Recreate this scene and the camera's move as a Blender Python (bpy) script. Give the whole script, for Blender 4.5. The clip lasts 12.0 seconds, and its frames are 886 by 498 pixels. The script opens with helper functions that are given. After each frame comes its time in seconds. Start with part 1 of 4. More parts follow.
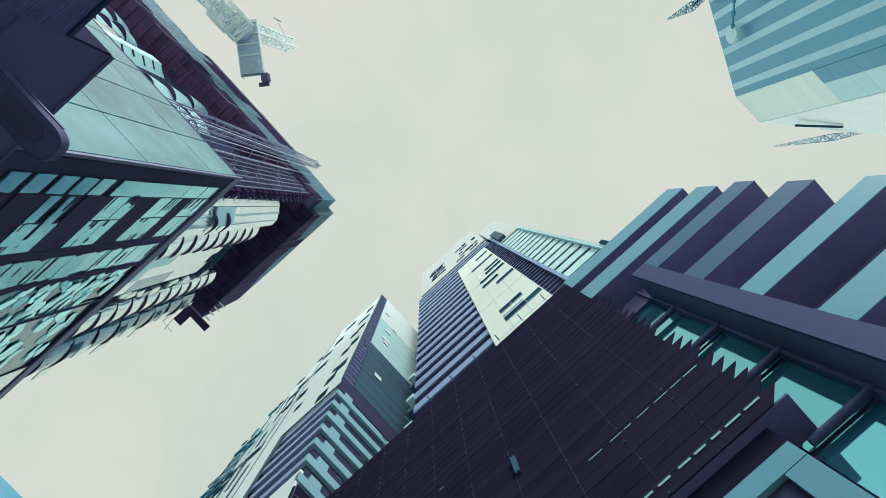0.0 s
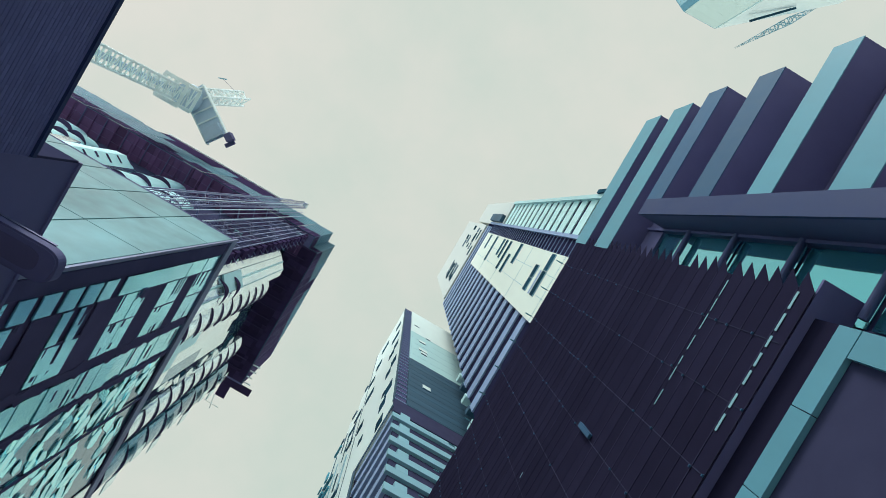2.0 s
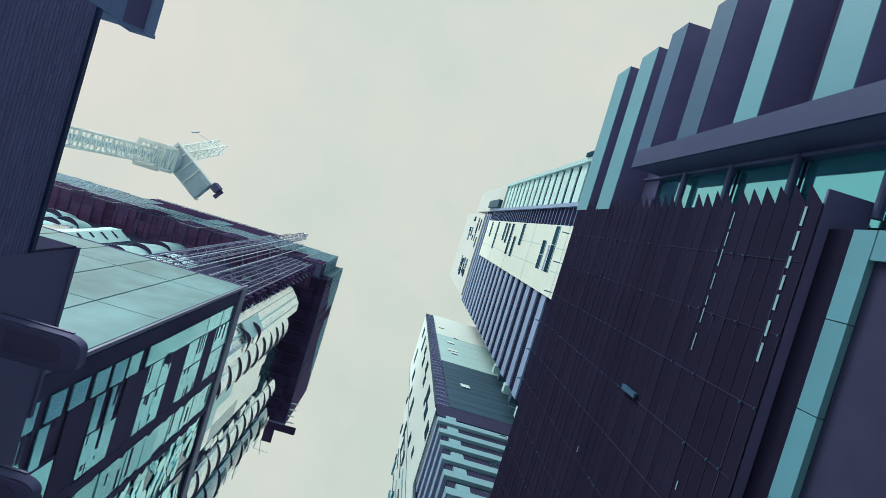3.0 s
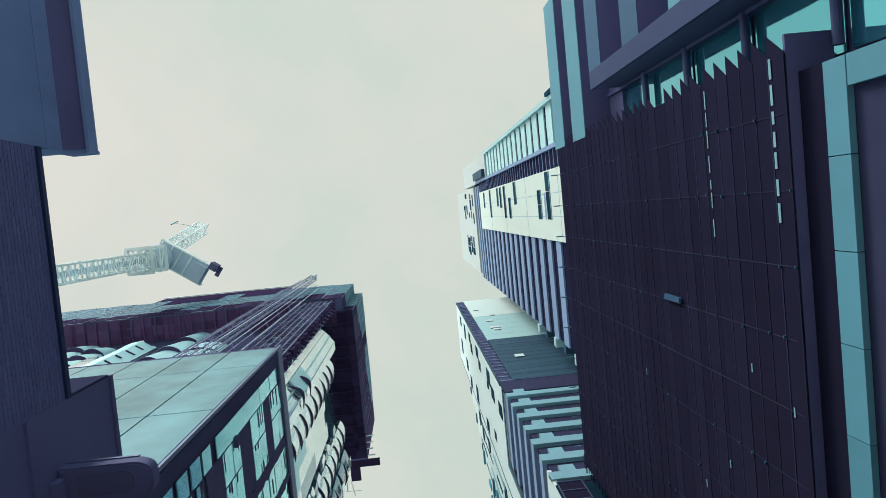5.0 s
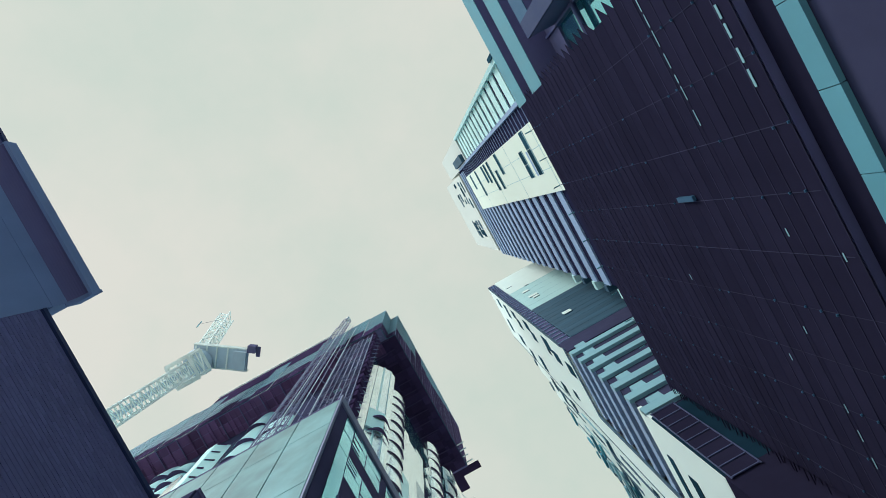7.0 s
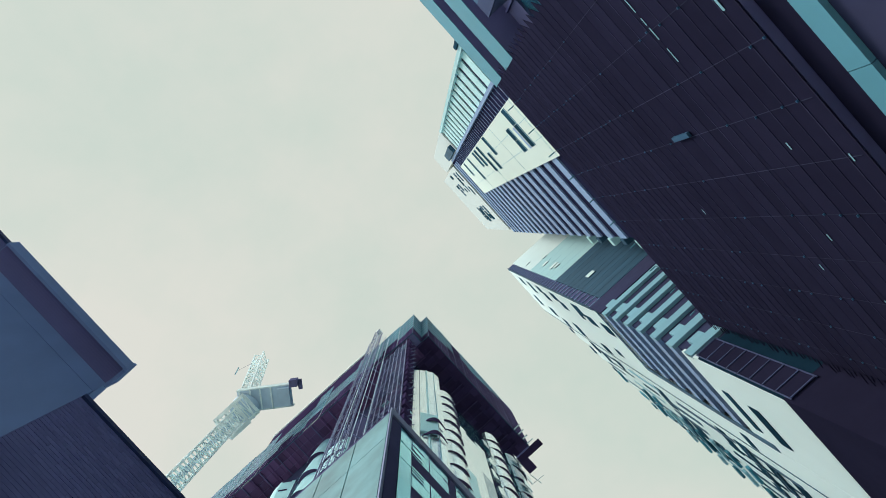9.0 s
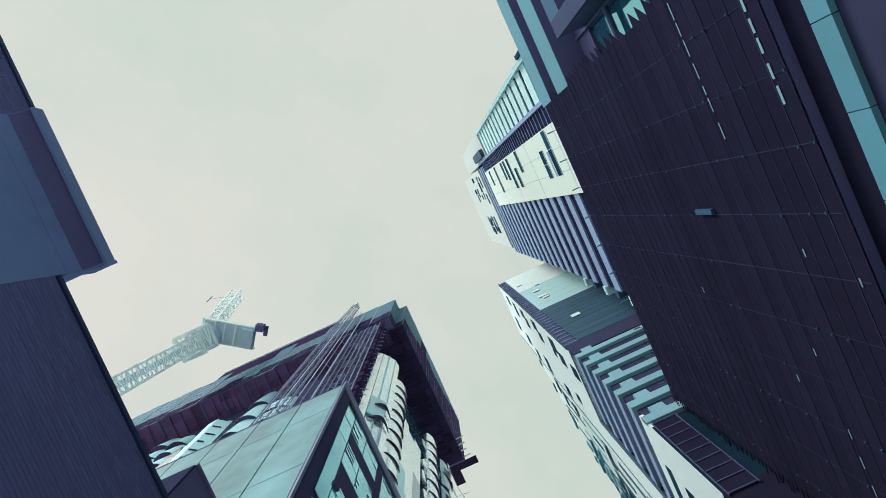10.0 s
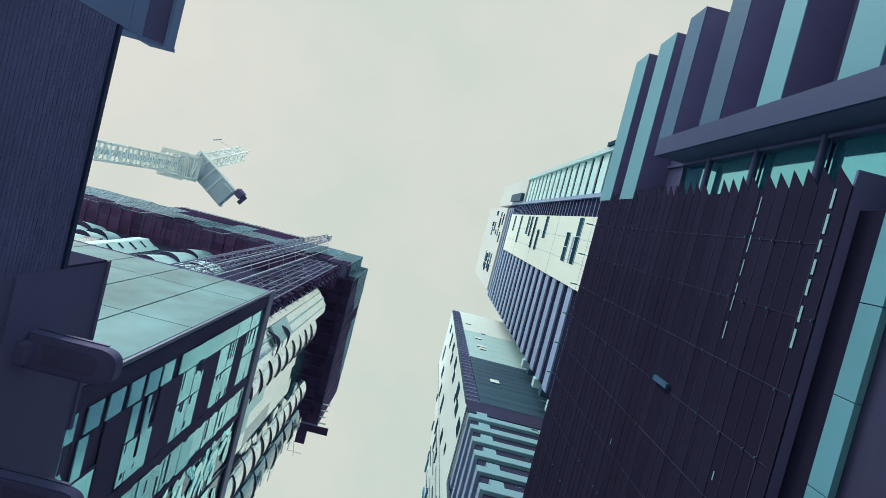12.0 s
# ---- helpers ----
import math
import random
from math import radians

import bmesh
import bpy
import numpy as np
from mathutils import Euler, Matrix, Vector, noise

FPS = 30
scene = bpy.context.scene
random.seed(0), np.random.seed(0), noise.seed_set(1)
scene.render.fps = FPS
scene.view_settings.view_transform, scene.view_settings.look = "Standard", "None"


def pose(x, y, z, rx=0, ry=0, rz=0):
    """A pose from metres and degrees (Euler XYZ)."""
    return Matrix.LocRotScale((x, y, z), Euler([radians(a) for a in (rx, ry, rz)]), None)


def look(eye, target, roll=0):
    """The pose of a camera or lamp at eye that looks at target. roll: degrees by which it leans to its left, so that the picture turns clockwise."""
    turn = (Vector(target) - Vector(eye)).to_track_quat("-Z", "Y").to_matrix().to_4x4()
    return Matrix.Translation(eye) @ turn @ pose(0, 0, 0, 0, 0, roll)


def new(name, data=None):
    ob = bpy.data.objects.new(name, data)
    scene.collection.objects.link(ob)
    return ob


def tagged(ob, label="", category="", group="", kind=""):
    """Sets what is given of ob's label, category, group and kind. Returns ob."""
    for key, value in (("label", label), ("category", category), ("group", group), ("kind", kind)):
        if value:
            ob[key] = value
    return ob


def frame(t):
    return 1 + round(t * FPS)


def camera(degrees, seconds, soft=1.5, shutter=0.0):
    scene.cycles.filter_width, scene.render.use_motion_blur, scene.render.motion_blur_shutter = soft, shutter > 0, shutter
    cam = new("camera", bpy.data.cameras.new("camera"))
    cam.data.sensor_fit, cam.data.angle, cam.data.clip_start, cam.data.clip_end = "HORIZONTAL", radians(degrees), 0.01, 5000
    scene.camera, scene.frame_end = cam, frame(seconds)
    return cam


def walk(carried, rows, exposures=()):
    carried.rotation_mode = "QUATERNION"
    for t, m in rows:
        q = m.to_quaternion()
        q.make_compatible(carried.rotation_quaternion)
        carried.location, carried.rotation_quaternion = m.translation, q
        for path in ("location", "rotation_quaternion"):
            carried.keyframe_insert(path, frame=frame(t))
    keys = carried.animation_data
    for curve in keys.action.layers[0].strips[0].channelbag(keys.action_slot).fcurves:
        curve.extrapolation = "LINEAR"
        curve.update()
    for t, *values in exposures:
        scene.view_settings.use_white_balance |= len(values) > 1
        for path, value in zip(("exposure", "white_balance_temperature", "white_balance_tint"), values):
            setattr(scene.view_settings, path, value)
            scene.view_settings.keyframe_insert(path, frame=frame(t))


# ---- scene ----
cam = camera(63.8, 12.0, soft=0.5)
EYE = 1.6
# seconds, the sway in metres, then the turn of the upward-looking camera in degrees
PATH = [
    (0, -0.008, 0.012, 176.45, 1.53, -47.90),
    (0.5, -0.011, 0.019, 176.50, 1.57, -45.84),
    (1, -0.014, 0.026, 176.57, 1.65, -42.57),
    (1.5, -0.022, 0.034, 176.69, 1.79, -37.46),
    (2, -0.030, 0.042, 176.90, 2.01, -30.26),
    (2.5, -0.034, 0.038, 177.07, 2.14, -23.16),
    (3, -0.038, 0.034, 177.28, 2.19, -16.90),
    (3.2, -0.036, 0.031, 177.36, 2.30, -14.88),
    (4.8, -0.020, 0.009, 177.29, 2.64, 3.66),
    (5, -0.018, 0.006, 177.33, 2.73, 5.46),
    (5.5, -0.013, 0.002, 177.29, 2.75, 10.30),
    (6, -0.008, -0.002, 177.68, 2.76, 16.54),
    (6.5, 0.007, 0.002, 178.09, 2.73, 23.01),
    (7, 0.022, 0.005, 178.17, 2.59, 28.55),
    (7.2, 0.026, 0.000, 178.23, 2.70, 30.55),
    (8.8, 0.062, -0.036, 178.27, 2.09, 42.62),
    (9, 0.064, -0.037, 178.20, 1.99, 42.10),
    (9.5, 0.068, -0.040, 177.85, 1.72, 35.73),
    (10, 0.036, -0.040, 177.44, 1.37, 24.36),
    (10.5, -0.008, -0.030, 177.04, 1.16, 10.96),
    (11, -0.038, -0.022, 177.01, 0.79, -1.63),
    (11.5, -0.056, -0.018, 177.00, 0.50, -10.18),
    (12, -0.066, -0.014, 177.02, 0.39, -14.46),
]
walk(cam, [(t, pose(x, y, EYE, rx, ry, rz)) for t, x, y, rx, ry, rz in PATH])

# ---- light: a bright overcast sky and a veiled sun ----
SUN_EL, SUN_AZ = 44, 216
world = bpy.data.worlds.new("overcast_sky")
scene.world = world
world.use_nodes = True
wn, wl = world.node_tree.nodes, world.node_tree.links
bg = wn["Background"]
sky = wn.new("ShaderNodeTexSky")
sky.sky_type, sky.sun_disc = "NISHITA", False
sky.sun_elevation, sky.sun_rotation = radians(SUN_EL), radians(SUN_AZ)
dim = wn.new("ShaderNodeVectorMath")
dim.operation = "SCALE"
dim.inputs["Scale"].default_value = 0.08
wl.new(sky.outputs[0], dim.inputs[0])
coord = wn.new("ShaderNodeTexCoord")
cloud = wn.new("ShaderNodeTexNoise")
cloud.inputs["Scale"].default_value, cloud.inputs["Detail"].default_value, cloud.inputs["Roughness"].default_value = 1.7, 6, 0.6
wl.new(coord.outputs["Generated"], cloud.inputs["Vector"])
ramp = wn.new("ShaderNodeValToRGB")
ramp.color_ramp.elements[0].position, ramp.color_ramp.elements[0].color = 0.3, (0.575, 0.69, 0.62, 1)
ramp.color_ramp.elements[1].position, ramp.color_ramp.elements[1].color = 0.6, (0.755, 0.757, 0.692, 1)
wl.new(cloud.outputs["Fac"], ramp.inputs[0])
veil = wn.new("ShaderNodeMixRGB")
veil.inputs[0].default_value = 0.96
wl.new(dim.outputs[0], veil.inputs[1])
wl.new(ramp.outputs[0], veil.inputs[2])
# low sky, out of view, set brighter and bluer to light the walls
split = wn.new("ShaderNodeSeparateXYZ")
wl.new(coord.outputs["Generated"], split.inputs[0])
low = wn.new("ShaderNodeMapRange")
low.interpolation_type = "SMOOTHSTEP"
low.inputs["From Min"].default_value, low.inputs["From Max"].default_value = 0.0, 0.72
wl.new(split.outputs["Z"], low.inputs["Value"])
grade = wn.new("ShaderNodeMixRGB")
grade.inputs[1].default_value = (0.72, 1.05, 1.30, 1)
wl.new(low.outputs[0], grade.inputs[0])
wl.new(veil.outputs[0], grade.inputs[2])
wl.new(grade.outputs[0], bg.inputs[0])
bg.inputs[1].default_value = 1.0
sun = new("sun", bpy.data.lights.new("sun", "SUN"))
sun.data.energy, sun.data.angle, sun.data.color = 2.5, radians(20), (0.93, 0.97, 0.96)
sun_dir = Vector((-0.62, -0.85, 1.0)).normalized()
sun.matrix_world = look(sun_dir * 200, (0, 0, 0))


# ---- materials ----
def surface(name, colour, rough=0.6, metal=0.0, vary=0.15, grain=3.0, bump=0.1, spot=0.4, streak=1.0, each=0.0, spec=0.1):
    """A painted, stone or metal surface with stains at a large and a fine scale. streak: how much longer stains run downwards."""
    m = bpy.data.materials.new(name)
    m.use_nodes = True
    n, l = m.node_tree.nodes, m.node_tree.links
    b = n["Principled BSDF"]
    b.inputs["Metallic"].default_value = metal
    b.inputs["Specular IOR Level"].default_value = spec
    tc = n.new("ShaderNodeTexCoord")
    mp = n.new("ShaderNodeMapping")
    mp.inputs["Scale"].default_value = (1, 1, 1 / streak)
    l.new(tc.outputs["Object"], mp.inputs[0])
    big, fine = n.new("ShaderNodeTexNoise"), n.new("ShaderNodeTexNoise")
    for t, s, d in ((big, spot, 4), (fine, grain, 6)):
        t.inputs["Scale"].default_value, t.inputs["Detail"].default_value = s, d
        l.new(mp.outputs[0], t.inputs["Vector"])
    add = n.new("ShaderNodeMath")
    add.operation = "MULTIPLY_ADD"
    add.inputs[1].default_value = 0.45
    l.new(fine.outputs["Fac"], add.inputs[0])
    l.new(big.outputs["Fac"], add.inputs[2])
    mr = n.new("ShaderNodeMapRange")
    mr.inputs["From Min"].default_value, mr.inputs["From Max"].default_value = 0.4, 1.05
    mr.inputs["To Min"].default_value, mr.inputs["To Max"].default_value = 1 - vary, 1 + vary
    l.new(add.outputs[0], mr.inputs["Value"])
    value = mr.outputs[0]
    if each:
        info = n.new("ShaderNodeObjectInfo")
        er = n.new("ShaderNodeMapRange")
        er.inputs["To Min"].default_value, er.inputs["To Max"].default_value = 1 - each, 1 + each
        l.new(info.outputs["Random"], er.inputs["Value"])
        mul = n.new("ShaderNodeMath")
        mul.operation = "MULTIPLY"
        l.new(value, mul.inputs[0])
        l.new(er.outputs[0], mul.inputs[1])
        value = mul.outputs[0]
    sc = n.new("ShaderNodeVectorMath")
    sc.operation = "SCALE"
    sc.inputs[0].default_value = colour
    l.new(value, sc.inputs["Scale"])
    l.new(sc.outputs[0], b.inputs["Base Color"])
    rr = n.new("ShaderNodeMapRange")
    rr.inputs["To Min"].default_value, rr.inputs["To Max"].default_value = max(0.02, rough - 0.12), min(1, rough + 0.12)
    l.new(fine.outputs["Fac"], rr.inputs["Value"])
    l.new(rr.outputs[0], b.inputs["Roughness"])
    if bump:
        bp = n.new("ShaderNodeBump")
        bp.inputs["Strength"].default_value, bp.inputs["Distance"].default_value = bump, 0.02
        l.new(fine.outputs["Fac"], bp.inputs["Height"])
        l.new(bp.outputs[0], b.inputs["Normal"])
    return m


def glazing(name, colour, metal=0.7, rough=0.04, wave=0.05, wave_scale=0.5, each=0.2):
    """Coated facade glass: a tinted mirror with the slight waves of real panes."""
    m = bpy.data.materials.new(name)
    m.use_nodes = True
    n, l = m.node_tree.nodes, m.node_tree.links
    b = n["Principled BSDF"]
    b.inputs["Metallic"].default_value, b.inputs["Roughness"].default_value = metal, rough
    info = n.new("ShaderNodeObjectInfo")
    er = n.new("ShaderNodeMapRange")
    er.inputs["To Min"].default_value, er.inputs["To Max"].default_value = 1 - each, 1 + each
    l.new(info.outputs["Random"], er.inputs["Value"])
    sc = n.new("ShaderNodeVectorMath")
    sc.operation = "SCALE"
    sc.inputs[0].default_value = colour
    l.new(er.outputs[0], sc.inputs["Scale"])
    l.new(sc.outputs[0], b.inputs["Base Color"])
    tc = n.new("ShaderNodeTexCoord")
    no = n.new("ShaderNodeTexNoise")
    no.inputs["Scale"].default_value, no.inputs["Detail"].default_value = wave_scale, 2
    l.new(tc.outputs["Object"], no.inputs["Vector"])
    bp = n.new("ShaderNodeBump")
    bp.inputs["Strength"].default_value, bp.inputs["Distance"].default_value = 1.0, wave
    l.new(no.outputs["Fac"], bp.inputs["Height"])
    l.new(bp.outputs[0], b.inputs["Normal"])
    return m


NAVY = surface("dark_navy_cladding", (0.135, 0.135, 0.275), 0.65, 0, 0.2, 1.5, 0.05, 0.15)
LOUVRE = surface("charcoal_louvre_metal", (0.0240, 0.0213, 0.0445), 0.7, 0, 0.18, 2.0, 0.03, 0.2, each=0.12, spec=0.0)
ROD = surface("dull_screen_rod", (0.052, 0.052, 0.09), 0.5, 0, 0.4, 4.0, 0.0, 0.6, each=0.2, spec=0.0)
LOUVRE_EDGE = surface("worn_louvre_edge", (0.040, 0.038, 0.070), 0.6, 0, 0.4, 3.0, 0.0, 0.5, each=0.3, spec=0.0)
PURPLE = surface("plum_grey_cladding", (0.031, 0.05, 0.13), 0.55, 0, 0.10, 2.0, 0.04, 0.2, 3, each=0.08)
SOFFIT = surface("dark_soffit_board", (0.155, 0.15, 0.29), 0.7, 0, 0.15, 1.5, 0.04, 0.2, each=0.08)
CYAN = surface("pale_cyan_cladding", (0.132, 0.345, 0.415), 0.5, 0, 0.10, 2.0, 0.03, 0.25, 4, each=0.06)
FIN = surface("grey_violet_edge_trim", (0.21, 0.235, 0.37), 0.5, 0.1, 0.12, 3.0, 0.03, 0.5)
STEEL = surface("grey_blue_steel", (0.105, 0.12, 0.225), 0.45, 0.3, 0.12, 3.0, 0.03, 0.5)
WHITE = surface("white_facade_panel", (0.87, 0.95, 0.88), 0.6, 0, 0.05, 0.8, 0.02, 0.06, 4)
MINT = surface("pale_mint_render", (0.50, 0.74, 0.72), 0.6, 0, 0.10, 0.6, 0.03, 0.05, 4)
TEAL = surface("dark_teal_render", (0.042, 0.10, 0.15), 0.6, 0, 0.35, 0.7, 0.03, 0.10, 0.15)
SLOT = surface("dark_window_opening", (0.02, 0.06, 0.09), 0.25, 0, 0.3, 0.8, 0.0, 0.3, each=0.3, spec=0.0)
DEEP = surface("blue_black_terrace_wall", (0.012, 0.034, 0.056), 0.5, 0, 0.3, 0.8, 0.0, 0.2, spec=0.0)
PLUM = surface("dark_plum_panel", (0.115, 0.11, 0.21), 0.6, 0, 0.2, 0.8, 0.03, 0.1, each=0.15, spec=0.0)
BRICK = surface("dark_painted_brick", (0.15, 0.158, 0.325), 0.75, 0, 0.25, 8.0, 0.25, 0.6, each=0.10)
RENDER = surface("blue_grey_render", (0.20, 0.285, 0.50), 0.7, 0, 0.18, 3.0, 0.08, 0.35, 3)
CONCRETE = surface("cool_grey_concrete_panel", (0.180, 0.352, 0.365), 0.6, 0, 0.5, 1.3, 0.06, 0.3, 1.4, each=0.08)
RED = surface("red_formwork_panel", (0.120, 0.063, 0.150), 0.65, 0, 0.3, 1.0, 0.05, 0.2, each=0.3, spec=0.1)
MESH = surface("teal_mesh_screen", (0.065, 0.26, 0.33), 0.6, 0.1, 0.25, 2.0, 0.03, 0.3, each=0.35)
SCREENING = surface("dark_teal_screen_mesh", (0.045, 0.170, 0.220), 0.6, 0.1, 0.3, 2.0, 0.03, 0.3, each=0.35)
SCAFF = surface("plum_scaffold_steel", (0.20, 0.22, 0.36), 0.5, 0.2, 0.25, 2.0, 0.0, 0.3)
CRANE = surface("pale_crane_steel", (0.86, 0.93, 0.88), 0.5, 0.1, 0.15, 1.5, 0.0, 0.2)
CRANE_GREY = surface("grey_counterweight", (0.55, 0.66, 0.74), 0.6, 0, 0.15, 1.0, 0.03, 0.3)
PAVING = surface("pale_granite_paving", (0.60, 0.60, 0.60), 0.7, 0, 0.2, 9, 0.2, 0.5)
MORTAR = surface("dark_mortar", (0.138, 0.145, 0.30), 0.9, 0, 0.2, 9, 0.2, 0.5)
SLATE = surface("slate_blue_cladding", (0.046, 0.124, 0.218), 0.55, 0, 0.10, 2.0, 0.04, 0.2, 3, each=0.08)
LILAC = surface("lilac_white_panel", (0.29, 0.39, 0.57), 0.55, 0, 0.06, 0.8, 0.02, 0.1, 3, each=0.05)
BLACK = surface("black_opening", (0.15, 0.14, 0.25), 0.5, 0, 0.2, 2, 0.0, 0.4, spec=0.0)
GLASS_CYAN = glazing("cyan_glass", (0.17, 0.64, 0.73), 0.85, 0.05, 0.008, 0.35, 0.1)
GLASS_STREET = glazing("teal_reflective_glass", (0.33, 0.92, 1.0), 0.9, 0.04, 0.05, 0.7, 0.12)
GLASS_PALE = glazing("pale_glass", (0.87, 1.0, 0.985), 0.7, 0.12, 0.02, 0.4, 0.03)
PALE = surface("pale_blue_balcony_panel", (0.28, 0.50, 0.56), 0.5, 0, 0.08, 1.0, 0.03, 0.2, 3, each=0.05)
CREAM = surface("cream_parapet_panel", (0.82, 0.93, 0.86), 0.6, 0, 0.06, 0.8, 0.02, 0.1, 3)
# NAVY darkened against the light on sun-facing walls; shaded ones keep NAVY
DARKENED_NAVY = surface("blackish_blue_cladding", (0.056, 0.056, 0.106), 0.6, 0, 0.2, 1.5, 0.04, 0.15, each=0.1, spec=0.0)
STRIPE = surface("dark_stripe_panel", (0.024, 0.024, 0.058), 0.6, 0, 0.2, 0.8, 0.02, 0.1, spec=0.0)
SPANDREL = glazing("cyan_spandrel_glass", (0.34, 0.92, 1.0), 0.7, 0.15, 0.006, 0.5, 0.08)
GLASS_BLUE = glazing("cyan_white_glass", (0.60, 0.97, 1.0), 0.3, 0.3, 0.03, 0.3, 0.05)
IVORY = surface("ivory_facade_panel", (0.84, 0.89, 0.77), 0.6, 0, 0.06, 0.8, 0.02, 0.08, 4)
FROST = surface("pale_mint_floor_band", (0.60, 0.86, 0.82), 0.6, 0, 0.06, 0.8, 0.02, 0.08, 4, each=0.06)
SAND = surface("pale_crown_panel", (0.665, 0.69, 0.635), 0.6, 0, 0.04, 0.8, 0.02, 0.08, 4)
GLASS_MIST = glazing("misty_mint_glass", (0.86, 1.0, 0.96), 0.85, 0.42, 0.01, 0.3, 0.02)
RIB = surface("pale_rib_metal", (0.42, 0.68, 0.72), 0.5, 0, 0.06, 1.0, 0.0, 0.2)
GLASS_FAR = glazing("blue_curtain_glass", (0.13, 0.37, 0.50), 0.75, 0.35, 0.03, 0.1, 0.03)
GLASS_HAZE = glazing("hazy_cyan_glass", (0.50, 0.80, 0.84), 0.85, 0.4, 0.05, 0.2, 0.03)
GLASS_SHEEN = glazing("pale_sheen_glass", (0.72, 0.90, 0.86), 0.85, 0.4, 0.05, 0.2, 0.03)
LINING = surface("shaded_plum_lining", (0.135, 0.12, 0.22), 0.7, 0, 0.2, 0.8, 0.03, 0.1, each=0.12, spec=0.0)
GLASS_DEEP = glazing("deep_teal_glass", (0.10, 0.27, 0.36), 0.6, 0.12, 0.03, 0.4, 0.3)
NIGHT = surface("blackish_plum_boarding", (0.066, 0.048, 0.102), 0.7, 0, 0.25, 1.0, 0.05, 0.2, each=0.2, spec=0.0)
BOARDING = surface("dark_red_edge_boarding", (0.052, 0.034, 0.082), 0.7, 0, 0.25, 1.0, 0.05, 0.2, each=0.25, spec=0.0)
SHEET = glazing("white_wrapping_sheet", (0.85, 1.0, 1.0), 0.8, 0.16, 0.03, 0.5, 0.05)


# ---- building blocks ----
def box(bm, x0, x1, y0, y1, z0, z1):
    v = [bm.verts.new((x, y, z)) for z in (z0, z1) for x, y in ((x0, y0), (x1, y0), (x1, y1), (x0, y1))]
    for f in ((3, 2, 1, 0), (4, 5, 6, 7), (0, 1, 5, 4), (1, 2, 6, 5), (2, 3, 7, 6), (3, 0, 4, 7)):
        bm.faces.new([v[i] for i in f])
    return bm


def blocks(*boxes):
    bm = bmesh.new()
    for b in boxes:
        box(bm, *b)
    return bm


def prism(bm, outline, a, b, axis="y"):
    """An outline pushed along an axis from a to b. Outline points are the two other coordinates in the order x, y, z."""
    def at(p, s):
        return {"x": (s, p[0], p[1]), "y": (p[0], s, p[1]), "z": (p[0], p[1], s)}[axis]
    lo, hi = [bm.verts.new(at(p, a)) for p in outline], [bm.verts.new(at(p, b)) for p in outline]
    k = len(outline)
    bm.faces.new(lo)
    bm.faces.new(hi[::-1])
    for i in range(k):
        bm.faces.new((lo[i], hi[i], hi[(i + 1) % k], lo[(i + 1) % k]))
    bmesh.ops.recalc_face_normals(bm, faces=bm.faces)
    return bm


def bar(bm, a, b, w, d=None):
    """A square bar from a to b."""
    a, b = Vector(a), Vector(b)
    z = (b - a).normalized()
    x = z.cross((0, 0, 1) if abs(z.z) < 0.9 else (1, 0, 0)).normalized()
    y = z.cross(x)
    d = d or w
    ring = [(x * (sx * w / 2) + y * (sy * d / 2)) for sx, sy in ((-1, -1), (1, -1), (1, 1), (-1, 1))]
    lo, hi = [bm.verts.new(a + r) for r in ring], [bm.verts.new(b + r) for r in ring]
    bm.faces.new(lo[::-1])
    bm.faces.new(hi)
    for i in range(4):
        bm.faces.new((lo[i], lo[(i + 1) % 4], hi[(i + 1) % 4], hi[i]))
    return bm


def mesh_of(name, bm, material):
    me = bpy.data.meshes.new(name)
    bm.to_mesh(me)
    bm.free()
    me.materials.append(material)
    return me


def part(name, bm, material, parent, label=""):
    ob = new(name, mesh_of(name, bm, material))
    ob.parent = parent
    return tagged(ob, label)


def again(name, me, parent, m=None):
    """One more piece on a mesh that exists already."""
    ob = new(name, me)
    ob.parent = parent
    if m is not None:
        ob.matrix_basis = m
    return ob


def thing(name, label, category, x=0, y=0, z=0, group="", kind=""):
    return tagged(new(name), label, category, group, kind)


E = EYE
# ---- ground ----
# never in view; its pale colour throws light up onto undersides
ground = new("ground", mesh_of("ground", blocks((-2500, 2500, -2500, 2500, -0.5, 0)), PAVING))
tagged(ground, "unseen street ground, pale to bounce light up between the towers", "ground", kind="structure")


def lattice(bm, w, h, n, leg, brace):
    """A square lattice mast from z = 0 to h, with n bays of crossed bracing."""
    c = [(-w / 2, -w / 2), (w / 2, -w / 2), (w / 2, w / 2), (-w / 2, w / 2)]
    for x, y in c:
        bar(bm, (x, y, 0), (x, y, h), leg)
    for k in range(n):
        z0, z1 = h * k / n, h * (k + 1) / n
        for i in range(4):
            (xa, ya), (xb, yb) = c[i], c[(i + 1) % 4]
            bar(bm, (xa, ya, z0), (xb, yb, z0), brace)
            if k % 2:
                bar(bm, (xa, ya, z0), (xb, yb, z1), brace)
            else:
                bar(bm, (xb, yb, z0), (xa, ya, z1), brace)
    return bm


# ---- louvred building on the bright side of the street ----
louvred = thing("louvred_building", "dark navy office building with a louvre screen and pale fin bands", "building")
part("core_wall", blocks((10.3, 26, -4.4, 14, 0, 37.2 + E)), DARKENED_NAVY, louvred)
part("core_wall", blocks((9.4, 26, -10.0, -5.12, 0, 37.2 + E)), DARKENED_NAVY, louvred)
part("core_wall", blocks((10.31, 26, -5.11, -4.41, 0, 37.0 + E)), DARKENED_NAVY, louvred)
part("roof_slab", blocks((8.6, 26, -3.2, 14.0, 37.21 + E, 37.4 + E)), DARKENED_NAVY, louvred)
